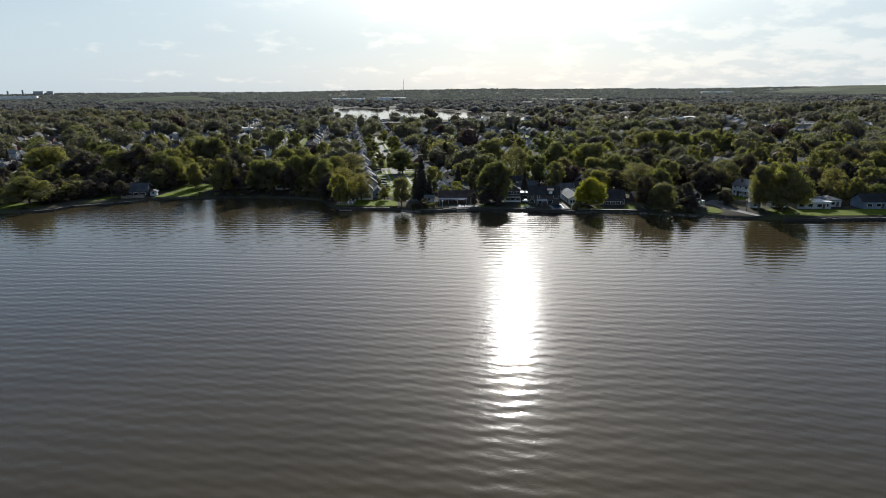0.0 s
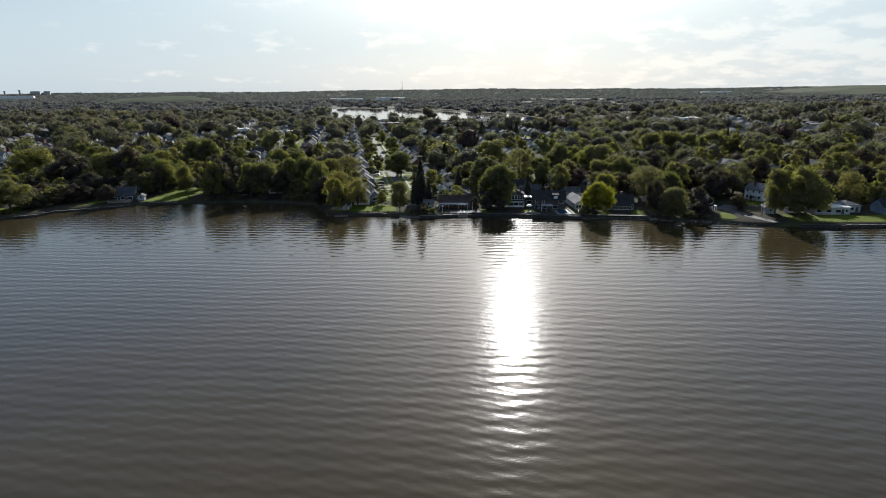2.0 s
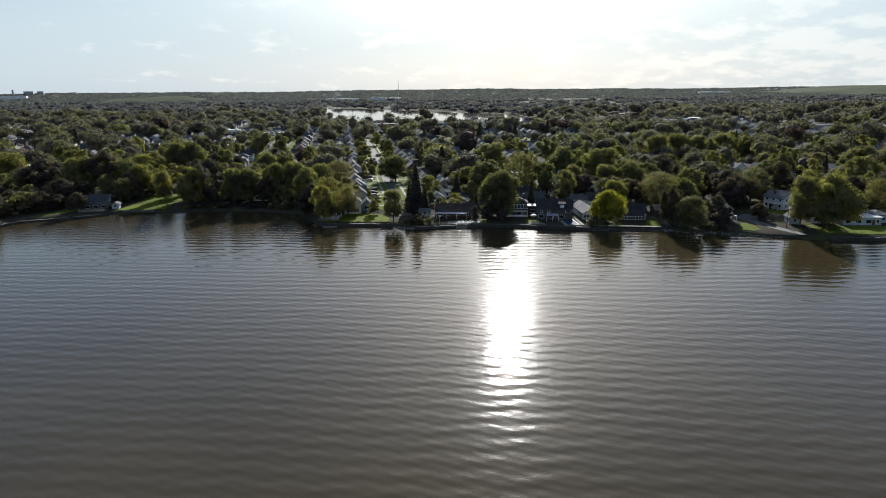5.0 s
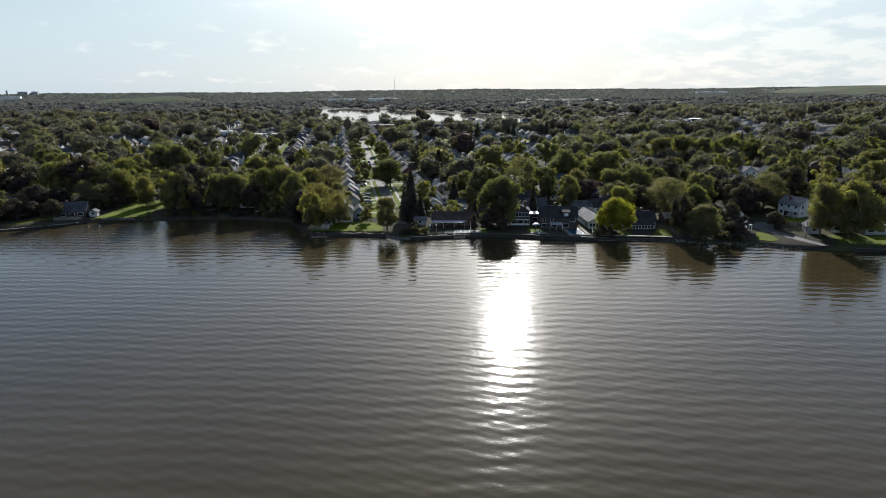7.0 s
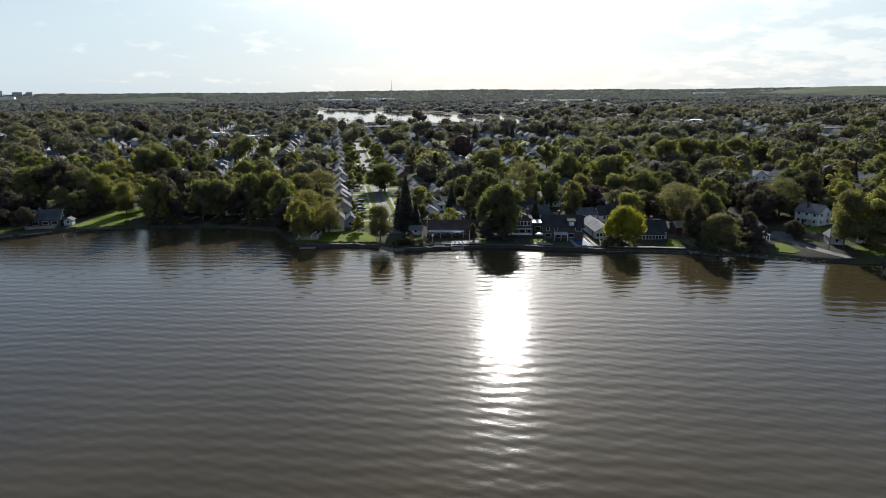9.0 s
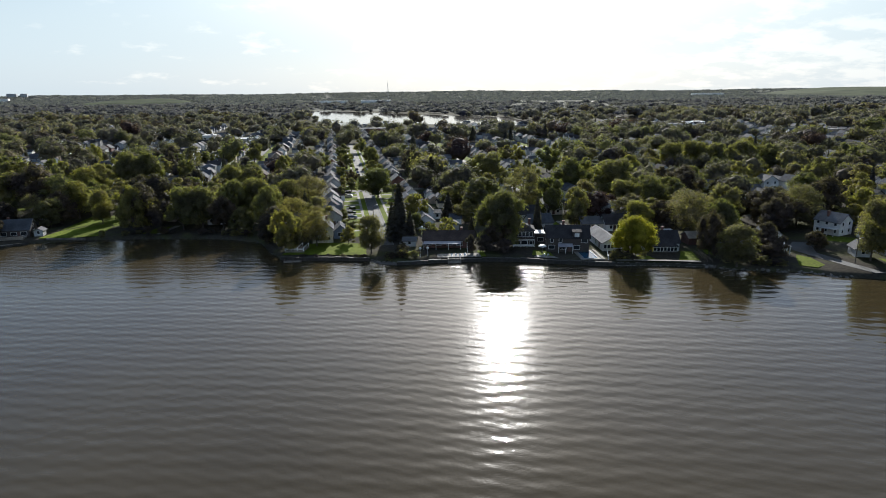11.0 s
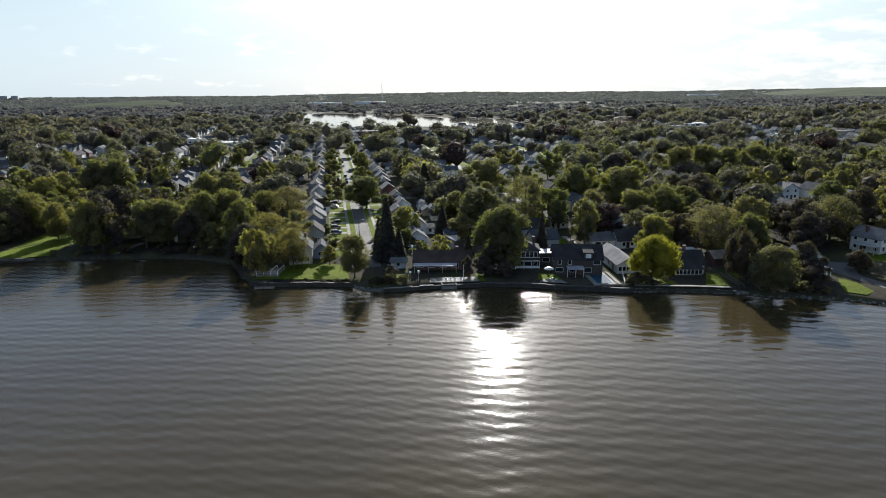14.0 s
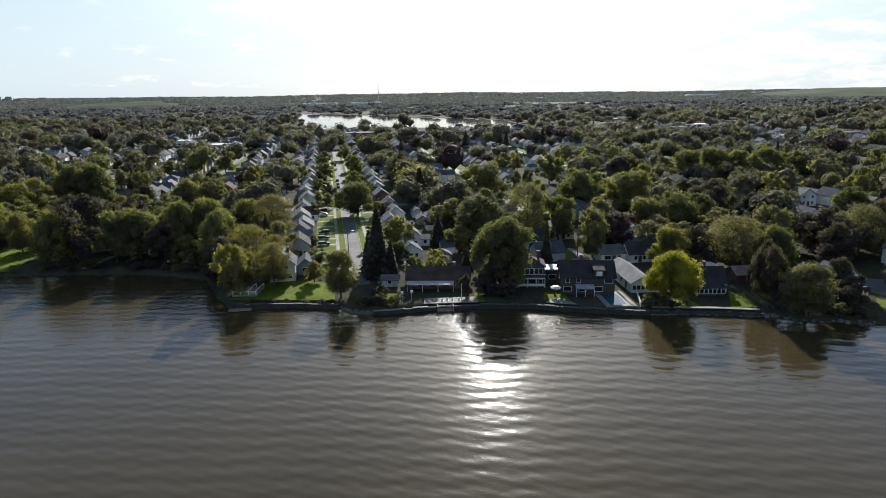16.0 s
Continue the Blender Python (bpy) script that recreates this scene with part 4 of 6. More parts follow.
def house(x, y, turn, w, d, h, rise, style, wall, roof, label, windows=(), doors=(), chimney=None, group="houses", name="house", category="house", cache=None):
    """style: y or x (a gable roof along that axis), hip or flat. windows: rows of side, u, z, size. doors: side, u."""
    t = thing(name, pose(x, y, LAND, 0, 0, turn), label, category, group)
    key = (w, d, h, rise, style, wall.name, roof.name)
    if cache is not None and key in cache:
        body_me, roof_me = cache[key]
    else:
        if style in "xy":
            body, top = gable_body(w, d, h, rise, style), gable_roof(w, d, h, rise, style)
        elif style == "hip":
            body, top = Shape().box(-w / 2, -d / 2, -0.3, w / 2, d / 2, h), hip_roof(w, d, h, rise)
        else:
            body = Shape().box(-w / 2, -d / 2, -0.3, w / 2, d / 2, h)
            top = Shape().box(-w / 2 - 0.35, -d / 2 - 0.35, h + 0.003, w / 2 + 0.35, d / 2 + 0.35, h + 0.3)
        body_me, roof_me = body.mesh("wall", wall), top.mesh("roof", roof)
        if cache is not None:
            cache[key] = (body_me, roof_me)
    part("wall", body_me, None, t)
    r = part("roof", roof_me, None, t)
    for side, u, z, size in windows:
        fr, pn = WINDOWS[size]
        o = part("window", fr, None, t, at=on_side(side, w, d, u, z))
        part("pane", pn, None, o)
    for side, u in doors:
        part("door", DOOR, None, t, at=on_side(side, w, d, u, 0.15))
    if chimney:
        cx, cy, cz = chimney
        part("chimney", Shape().box(cx - 0.4, cy - 0.4, h * 0.6, cx + 0.4, cy + 0.4, cz).box(cx - 0.48, cy - 0.48, cz, cx + 0.48, cy + 0.48, cz + 0.15), M_BRICK, r, "red brick chimney")
    return t


def storeys(w, d, h, sides="SEW"):
    """Evenly set windows for the walls that show."""
    rows = []
    for lvl in range(2 if h > 4.4 else 1):
        for s in sides:
            run = w if s in "SN" else d
            n = max(1, int(run // 3.2))
            rows += [(s, (i - (n - 1) / 2) * run / n, 1.0 + lvl * 2.7, "small") for i in range(n)]
    return rows


# the waterfront, lot by lot
house(-44.4, 35.6, 9, 7.6, 9.0, 5.3, 3.6, "y", M_CREAM, R_BLUE, "cream gabled house with a slate-blue roof behind a lawn",
      [("S", -1.9, 1.0, "small"), ("S", 1.7, 1.0, "wide"), ("S", -1.3, 3.6, "small"), ("S", 1.3, 3.6, "small"), ("E", -2, 1, "small"), ("E", 2, 1, "small"), ("E", 0, 3.5, "small")], [("E", -3.4)], (1.6, 2, 9.0))
h_wing = house(-38.7, 42.2, 9, 5.2, 8.0, 2.9, 2.2, "y", M_BLUE, R_BLUE, "low slate-blue side house with a blue-grey roof",
      [("S", 0, 1.0, "wide"), ("E", -2, 1, "small"), ("E", 2, 1, "small")], [("E", 0)])

h_a = house(3.2, 26.5, -3, 18.0, 10.4, 2.7, 2.4, "x", M_BRICK, R_BROWN, "long low brown brick house with a dark brown roof",
      [("S", -7, 1.0, "wide"), ("S", -3.5, 1.0, "wide"), ("S", 0.3, 1.0, "wide"), ("S", 4, 1.0, "wide"), ("S", 7.2, 1.0, "small")], [("S", 2.2)], (4.5, 1.5, 6.0))
part("awning", Shape().add([(-8.8, -5.22, 2.5), (4.6, -5.22, 2.5), (4.6, -8.3, 2.1), (-8.8, -8.3, 2.1), (-8.8, -5.22, 2.6), (4.6, -5.22, 2.6), (4.6, -8.3, 2.2), (-8.8, -8.3, 2.2)],
     [(0, 1, 2, 3), (7, 6, 5, 4), (0, 4, 5, 1), (1, 5, 6, 2), (2, 6, 7, 3), (3, 7, 4, 0)]), M_AWNING, h_a, "pale metal awning along the front")
for u in (-8.6, -4.3, 0.1, 4.4):
    part("post", Shape().box(u - 0.06, -8.2, 0, u + 0.06, -8.08, 2.11), M_TRIM, h_a)

house(-11.0, 26.0, -3, 4.6, 4.0, 2.1, 0.9, "x", M_GREY, R_GREY, "small grey garden shed with a pale roof", [("S", 0, 0.9, "small")], name="shed", category="shed")
h_b = house(30.2, 26.0, -4, 7.4, 8.0, 5.7, 2.3, "hip", M_DARK, R_DARK, "dark two-storey house with hipped roof and white balcony",
      [("S", -2.6, 3.7, "tall"), ("S", -1.3, 3.7, "tall"), ("S", 0, 3.7, "tall"), ("S", 1.3, 3.7, "tall"), ("S", 2.6, 3.7, "tall"),
       ("S", -2.2, 0.8, "wide"), ("S", 0.3, 0.8, "wide"), ("S", 2.6, 0.8, "small"), ("E", -2, 3.6, "small"), ("E", 1.5, 3.6, "small"), ("W", 0, 3.6, "small")], [("E", 0)], (2.3, 2.4, 8.8))
part("balcony", Shape().box(-3.8, -5.3, 2.95, 3.8, -4.0, 3.12).box(-3.8, -5.34, 3.12, 3.8, -5.26, 3.8), M_DARK, h_b)
part("rail", Shape().box(-3.85, -5.38, 3.8, 3.85, -5.22, 3.9), M_TRIM, h_b, "white balcony rail")
for u in (-3.7, -1.2, 1.2, 3.7):
    part("post", Shape().box(u - 0.08, -5.3, 0, u + 0.08, -5.14, 2.95), M_TRIM, h_b)
part("pale_siding", Shape().box(-3.8, -4.07, 0.0, 3.8, -4.004, 0.72).box(-3.8, -4.07, 2.25, 3.8, -4.004, 2.94).box(-3.8, -4.07, 0.72, -3.3, -4.004, 2.25), M_WHITE, h_b, "pale siding under the balcony")
h_carport = house(36.6, 27.5, -4, 4.0, 5.0, 3.9, 0, "flat", M_DARK, R_WHITE, "dark garage with a bright white flat roof", [("S", 0, 1.2, "wide")], (), None, name="garage", category="garage")

h_c = house(44.6, 18.4, -6, 14.6, 10.0, 5.0, 3.3, "x", M_DARK, R_DARK, "large dark brown house with a charcoal gable roof",
      [("S", -5.5, 1, "wide"), ("S", -1.5, 1, "wide"), ("S", 3, 1, "wide"), ("S", -5.5, 3.4, "small"), ("S", -2.5, 3.4, "small"), ("S", 5.6, 3.4, "wide"), ("E", -2, 1, "small"), ("E", 2, 3.2, "small"), ("W", 0, 3.2, "small")], [("S", 0.6)], (-1.2, 1.2, 9.6))
dormer = part("dormer", Shape().box(1.7, -4.9, 5.0, 4.3, -1.8, 6.9), M_DARK, h_c, "dark dormer with a bright window")
part("dormer_roof", Shape().add([(1.4, -5.2, 6.9), (4.6, -5.2, 6.9), (4.6, -0.9, 7.7), (1.4, -0.9, 7.7), (1.4, -5.2, 7.05), (4.6, -5.2, 7.05), (4.6, -0.9, 7.85), (1.4, -0.9, 7.85)],
     [(3, 2, 1, 0), (4, 5, 6, 7), (0, 1, 5, 4), (1, 2, 6, 5), (2, 3, 7, 6), (3, 0, 4, 7)]), R_DARK, dormer)
part("window", Shape().box(2.2, -4.99, 5.35, 3.8, -4.91, 6.6), M_TRIM, dormer, "white-framed dormer window")
part("awning", Shape().add([(-3.4, -5.02, 2.9), (1.6, -5.02, 2.9), (1.6, -7.4, 2.3), (-3.4, -7.4, 2.3), (-3.4, -5.02, 3.0), (1.6, -5.02, 3.0), (1.6, -7.4, 2.4), (-3.4, -7.4, 2.4)],
     [(0, 1, 2, 3), (7, 6, 5, 4), (0, 4, 5, 1), (1, 5, 6, 2), (2, 6, 7, 3), (3, 7, 4, 0)]), M_AWNING, h_c, "pale grey porch awning")
for u in (-3.3, -0.9, 1.5):
    part("post", Shape().box(u - 0.06, -7.35, 0, u + 0.06, -7.23, 2.31), M_TRIM, h_c)

house(59.2, 24.2, 3, 6.8, 20.0, 2.8, 1.9, "y", M_WHITE, R_GREY, "long white bungalow with grey roof and many front windows",
      [("S", -2.5, 0.9, "small"), ("S", -1.25, 0.9, "small"), ("S", 0, 0.9, "small"), ("S", 1.25, 0.9, "small"), ("S", 2.5, 0.9, "small"), ("W", -4, 1, "small"), ("W", 2, 1, "small")], [("W", 6)])
house(60.0, 50.0, 8, 8.6, 7.5, 2.9, 2.0, "x", M_CREAM, R_GREY, "low cream house with a grey roof behind the waterfront", [("S", -2, 1, "wide"), ("S", 2, 1, "small")], [("S", 0.2)])
house(69.5, 49.0, 8, 9.5, 7.0, 3.0, 3.0, "x", M_WHITE, R_DARK, "white gabled house with a charcoal roof behind the waterfront", [("S", -2.5, 1, "small"), ("S", 0.5, 1, "small"), ("S", 3, 1, "wide"), ("W", 0, 1, "small"), ("W", 0, 3.3, "small")], [("S", -1)])
h_f = house(76.4, 17.5, -2, 12.6, 9.0, 3.0, 3.2, "x", M_GREY, R_DARK, "grey waterfront house with dark roof and white sunroom",
      [("S", -4.8, 1, "wide"), ("S", 5.4, 1, "small"), ("E", 0, 1, "wide")], [("E", 2)], (2, 2, 7.2))
part("sunroom", Shape().box(-3.6, -7.6, -0.2, 4.6, -4.5, 2.2), M_DARK, h_f)
part("sunroom_roof", Shape().add([(-3.9, -8.0, 2.25), (4.9, -8.0, 2.25), (4.9, -4.52, 2.95), (-3.9, -4.52, 2.95), (-3.9, -8.0, 2.4), (4.9, -8.0, 2.4), (4.9, -4.52, 3.1), (-3.9, -4.52, 3.1)],
     [(3, 2, 1, 0), (4, 5, 6, 7), (0, 1, 5, 4), (1, 2, 6, 5), (2, 3, 7, 6), (3, 0, 4, 7)]), R_DARK, h_f)
for i in range(7):
    o = part("window", WINDOWS["small"][0], None, h_f, at=pose(-2.9 + i * 1.15, -7.605, 0.8))
    part("pane", WINDOWS["small"][1], None, o)
house(83.6, 27.5, 4, 3.4, 4.5, 3.8, 0, "flat", M_GREY, R_WHITE, "small grey garage with a white flat roof", [("S", 0, 1, "small")], name="garage", category="garage")
house(91.2, 24.0, 6, 5.0, 6.0, 2.6, 1.7, "x", M_BRICK, R_TAN, "small brick garage with a tan roof", [("S", 1.2, 1, "small")], [("S", -1)], name="garage", category="garage")
house(100.5, 13.5, 12, 6.5, 9.0, 3.2, 2.6, "y", M_GREY, R_DARK, "grey gabled house half hidden behind trees", [("S", -1.5, 1, "small"), ("S", 1.5, 1, "small"), ("E", 0, 1, "small")], [("E", 3)])
h_i = house(112.8, 12.8, 14, 6.2, 9.0, 4.9, 2.4, "y", M_WHITE, R_GREY, "white two-storey house with an open corner porch", [("S", -1.8, 1, "wide"), ("S", 1.6, 3.5, "wide"), ("S", -1.8, 3.5, "small"), ("E", -2, 1, "small"), ("E", 2, 3.5, "small")], [("E", 0)])
part("porch_roof", Shape().box(0.9, -7.2, 2.55, 3.4, -4.5, 2.75), M_TRIM, h_i, "white porch roof")
for u, v in ((1.1, -7.0), (3.2, -7.0), (3.2, -5.7)):
    part("post", Shape().box(u - 0.1, v - 0.1, -0.1, u + 0.1, v + 0.1, 2.55), M_TRIM, h_i)
h_j = house(150.5, 37.5, 28, 8.2, 9.8, 5.0, 2.9, "y", M_WHITE, R_GREY, "white two-storey gabled house with grey roof and side porch",
      storeys(8.2, 9.8, 5), [("W", -1.2)], (-2, 1, 8.4))
part("porch_roof", Shape().box(-7.0, -4.6, 2.6, -4.13, 2.6, 2.8), R_WHITE, h_j, "bright white porch roof")
for u in (-4.4, -2.0, 0.4, 2.4):
    part("post", Shape().box(-6.9, u - 0.1, 0, -6.7, u + 0.1, 2.6), M_TRIM, h_j)
house(158.5, 31.5, -32, 4.0, 6.0, 2.6, 1.6, "y", M_WHITE, R_GREY, "small white outbuilding with a grey gable roof", [("S", 0, 1, "small")], name="shed", category="shed")
house(139.5, 4.5, -12, 4.6, 6.0, 2.7, 1.8, "y", M_GREY, R_GREY, "small grey garage under a big tree", [("S", 0, 1, "small")], name="garage", category="garage")
house(151.0, 6.5, -6, 7.5, 7.0, 3.0, 2.2, "x", M_WHITE, R_GREY, "small white house with a porch in tree shade", [("S", -2, 1, "wide"), ("S", 2, 1, "wide")], [("S", 0)])
# White walls given grey siding because this front is in shade.
house(164.0, 2.5, -2, 15.0, 8.0, 3.0, 0, "flat", M_GREY, R_WHITE, "long white bungalow, walls greyed for shade, with white flat roof",
      [("S", -5.5, 1, "wide"), ("S", -1.5, 1, "wide"), ("S", 2.5, 0.9, "wide"), ("S", 6, 1, "small")], [("S", 4.4)], None)
house(174.8, 7.5, -2, 8.0, 9.0, 3.0, 1.5, "hip", M_GREY, R_GREY, "grey wing with a low grey hipped roof", [("S", 0, 1, "wide")], [("S", 2.4)])
house(192.0, 2.0, 2, 14.0, 9.0, 3.4, 2.8, "x", M_BLUE, R_DARK, "blue-grey house with a dark roof behind shrubs", [("S", -4, 1, "wide"), ("S", 0, 1, "wide"), ("S", 4, 1, "small")], [("S", 2)])
house(210.0, 5.0, 0, 9.0, 9.0, 5.0, 2.6, "x", M_GREY, R_DARK, "grey two-storey house on the waterfront", storeys(9, 9, 5), [("S", 0)])
h_n = house(-169.0, 50.0, 12, 11.5, 8.0, 3.2, 3.4, "x", M_DARK, R_BLUE, "dark waterfront house with a steep blue-grey roof", [("S", -3.6, 1, "wide"), ("S", 0, 1, "wide"), ("S", 3.6, 1, "wide"), ("E", 0, 1, "wide"), ("E", 0, 3.6, "small")], [("S", 1.9)], (-3, 1, 7.2))
part("terrace", Shape().box(-6.5, -8.0, -0.3, 4.5, -4.03, 0.5).box(-6.5, -8.0, 0.5, -6.3, -4.03, 1.4).box(-6.5, -8.05, 0.5, 4.5, -7.9, 1.3), M_WOOD, h_n, "raised wooden terrace with a rail")
house(-160.5, 50.5, 12, 3.2, 3.6, 2.2, 0.9, "y", M_GREY, R_GREY, "small grey garden shed with a grey roof", [("S", 0, 0.9, "small")], name="shed", category="shed")
house(-178.5, 87.5, 14, 8.0, 9.0, 5.2, 2.8, "y", M_WHITE, R_GREY, "white two-storey gabled house among tall trees", storeys(8, 9, 5.2), [("E", 0)])
house(-220.0, 57.0, 10, 9.0, 8.0, 3.0, 3.0, "x", M_CREAM, R_TAN, "cream house with a tan gable roof in the trees", [("S", -2, 1, "wide"), ("S", 2, 1, "wide")], [("S", 0)])
house(-240.0, 52.0, 8, 9.0, 9.0, 4.9, 2.6, "y", M_WHITE, R_GREY, "white two-storey gabled house in the trees", storeys(9, 9, 4.9), [("S", 0.2)])
house(-95.0, 72.0, 9, 10.0, 9.0, 4.9, 3.0, "x", M_WHITE, R_GREY, "white house with grey roof hidden by trees", storeys(10, 9, 4.9), [("S", 0)])
house(-122.0, 78.0, 9, 11.0, 9.0, 3.0, 3.0, "x", M_TAN, R_BROWN, "tan brick house with brown roof hidden by trees", storeys(11, 9, 3), [("S", 0)])
house(-66.0, 60.0, 9, 9.0, 9.0, 3.0, 3.0, "x", M_GREY, R_GREY, "grey house with a grey roof hidden by trees", storeys(9, 9, 3), [("S", 0)])
house(-7.2, 75.5, 9, 7.6, 9.0, 4.3, 3.4, "y", M_WHITE, R_GREY, "white gabled house with a side porch and grey roof", [("S", -2, 1, "small"), ("S", 1.4, 1, "wide"), ("S", 0, 4.2, "small"), ("E", -2, 1, "small"), ("E", 2, 1, "small")], [("E", 0)], (1.5, 1.5, 8.4))
house(-1.6, 76.5, 9, 3.4, 6.5, 2.6, 0.9, "x", M_WHITE, R_GREY, "white lean-to porch beside a gabled house", [("S", 0, 1, "small")], name="porch_house", category="porch")
house(4.0, 51.5, 9, 6.4, 6.4, 2.6, 1.9, "hip", M_GREY, R_GREY, "grey garage with a hipped roof in shade", [("S", 0, 1, "small")], name="garage", category="garage")
house(17.5, 88.0, 9, 8.0, 8.5, 4.9, 3.0, "y", M_GREY, R_DARK, "grey gabled house with a dark roof", storeys(8, 8.5, 4.9), [("S", 0.2)], (1, 1, 8.5))
house(38.0, 70.0, 9, 9.0, 8.0, 3.2, 3.0, "x", M_GREY, R_DARK, "grey house with a dark gable roof behind a lawn", storeys(9, 8, 3.2), [("S", 0.2)])
house(50.0, 84.0, 9, 9.0, 9.0, 5.0, 2.8, "y", M_CREAM, R_GREY, "cream two-storey gabled house inland", storeys(9, 9, 5), [("S", 0.2)])
house(34.0, 172.0, 9, 6.5, 8.0, 5.6, 2.6, "y", M_WHITE, R_GREY, "tall narrow white gabled house", storeys(6.5, 8, 5.6), [("S", 0.2)])
house(178.0, 143.0, 6, 8.5, 9.0, 5.2, 2.8, "y", M_WHITE, R_GREY, "white two-storey gabled house among trees", storeys(8.5, 9, 5.2), [("S", 0.2)])
house(196.0, 122.0, 4, 9.0, 9.0, 4.2, 3.0, "y", M_BLUE, R_BLUE, "slate-blue gabled house with a blue-grey roof among trees", storeys(9, 9, 4.2), [("S", 0.2)])
house(158.0, 70.0, 6, 9.5, 8.0, 3.0, 2.4, "x", M_GREY, R_TAN, "grey bungalow with tan roof among trees", storeys(9.5, 8, 3), [("S", 0.2)])

# streets of houses behind
block_rng = random.Random(2024)
HOUSE_CACHE, FAR_WALLS, FAR_ROOFS = {}, [Shape(), Shape()], {0: Shape(), 1: Shape(), 2: Shape()}
TYPES = [(7.6, 9.5, 4.8, 3.0, "y"), (8.0, 9.5, 3.0, 2.8, "y"), (9.0, 8.5, 3.0, 2.8, "x"), (7.6, 9.0, 5.2, 2.6, "y"), (10.0, 8.0, 3.0, 2.2, "hip"), (8.4, 8.4, 5.2, 2.2, "hip")]
WALLS = [(M_WHITE, "white"), (M_WHITE, "white"), (M_GREY, "grey"), (M_DARK, "dark brown"), (M_CREAM, "cream"), (M_GREY, "grey"), (M_BRICK, "brown brick"), (M_BLUE, "slate-blue"), (M_TAN, "tan brick")]
ROOFS = [(R_GREY, "grey"), (R_GREY, "grey"), (R_DARK, "charcoal"), (R_DARK, "charcoal"), (R_BLUE, "blue-grey"), (R_BLUE, "blue-grey"), (R_BROWN, "brown")]
HOMES = []
near_count = 0
for street in range(-8, 9):
    v0 = street * 82.0
    for side in (-1, 1):
        for k in range(64):
            s = -30 + k * 12.6 + block_rng.uniform(-1.2, 1.2)
            v = v0 + side * (17.8 + block_rng.uniform(-1.2, 2.4))
            x, y, _ = plot(s, v)
            typ, wall, roof = block_rng.choice(TYPES), block_rng.choice(WALLS), block_rng.choice(ROOFS)
            lean = block_rng.uniform(-4, 4) + block_rng.choice((0, 0, 0, 90))
            if street == 0:
                typ, lean = ((7.6, 9.5, 3.2, 3.2, "y"), (8.0, 9.0, 2.9, 2.8, "y"), (7.2, 10.0, 4.2, 2.8, "y"), (9.0, 8.5, 3.0, 2.8, "x"))[k % 4], lean % 4
            if 78 < s < 93 or abs(x) > 30 + 0.74 * (y + 286) or y > 800 or inside(x, y + 10, LAKE_1) or inside(x, y + 10, LAKE_2) or y < shore_y(x) + 46:
                continue
            if 3 < x < 30 and 178 < y < 234:
                continue
            if any((x - a) ** 2 + (y - b) ** 2 < 130 for a, b in HOMES) or (street == 0 and side < 0 and s < -22):
                continue
            if any((x - o.location.x) ** 2 + (y - o.location.y) ** 2 < 120 for o in scene.objects if o.get("category") in ("house", "garage") and not o.parent and o.location.y < 180):
                continue
            HOMES.append((x, y))
            if y < 260 and block_rng.random() < 0.85 and near_count < 230:
                gx, gy, _ = plot(s + block_rng.choice((-4.2, 4.2)), v + side * 14)
                house(gx, gy, STREET_TURN, 4.2, 6.2, 2.5, 1.4, block_rng.choice("xy"), wall[0], roof[0], f"small {wall[1]} backyard garage with a {roof[1]} roof", (), (), group="backyard garages", name="garage", category="garage", cache=HOUSE_CACHE)
            w, d, h, rise, style = typ
            turn = STREET_TURN + lean
            if near_count < 230 and y < 430:
                near_count += 1
                wins = storeys(w, d, h, "S" if y > 200 else "SE")
                house(x, y, turn, w, d, h, rise, style, wall[0], roof[0], f"{wall[1]} {'two-storey' if h > 4.4 else 'low'} house with a {roof[1]} {'hipped' if style == 'hip' else 'gable'} roof",
                      wins if y < 300 else wins[:2], [("S", 0.3)] if y < 200 else (), group="inland houses", cache=HOUSE_CACHE)
            else:
                m = pose(x, y, LAND, 0, 0, turn)
                body = gable_body(w, d, h, rise, style if style in "xy" else "x")
                FAR_WALLS[block_rng.random() < 0.45].add([m @ Vector(p) for p in body.v], body.f)
                rf = gable_roof(w, d, h, rise, style if style in "xy" else "x")
                FAR_ROOFS[block_rng.randrange(3)].add([m @ Vector(p) for p in rf.v], rf.f)
            if y >= 260 and block_rng.random() < 0.75:
                gx, gy, _ = plot(s + block_rng.choice((-4.4, 4.4)), v + side * 13)
                m = pose(gx, gy, LAND, 0, 0, STREET_TURN)
                style = block_rng.choice("xy")
                body, rf = gable_body(5.2, 6.4, 2.5, 1.5, style), gable_roof(5.2, 6.4, 2.5, 1.5, style)
                FAR_WALLS[block_rng.random() < 0.5].add([m @ Vector(p) for p in body.v], body.f)
                FAR_ROOFS[block_rng.randrange(2)].add([m @ Vector(p) for p in rf.v], rf.f)
tagged(part("far_house_walls", FAR_WALLS[0], M_GREY), "grey walls of many far-off houses among trees", "houses", kind="stuff")
tagged(part("far_house_walls", FAR_WALLS[1], M_WHITE), "white walls of many far-off houses among trees", "houses", kind="stuff")
for i, m in enumerate((R_GREY, R_BLUE, R_DARK)):
    tagged(part("far_house_roofs", FAR_ROOFS[i], m), ("grey", "blue-grey", "charcoal")[i] + " gable roofs of many far-off houses", "houses", kind="stuff")


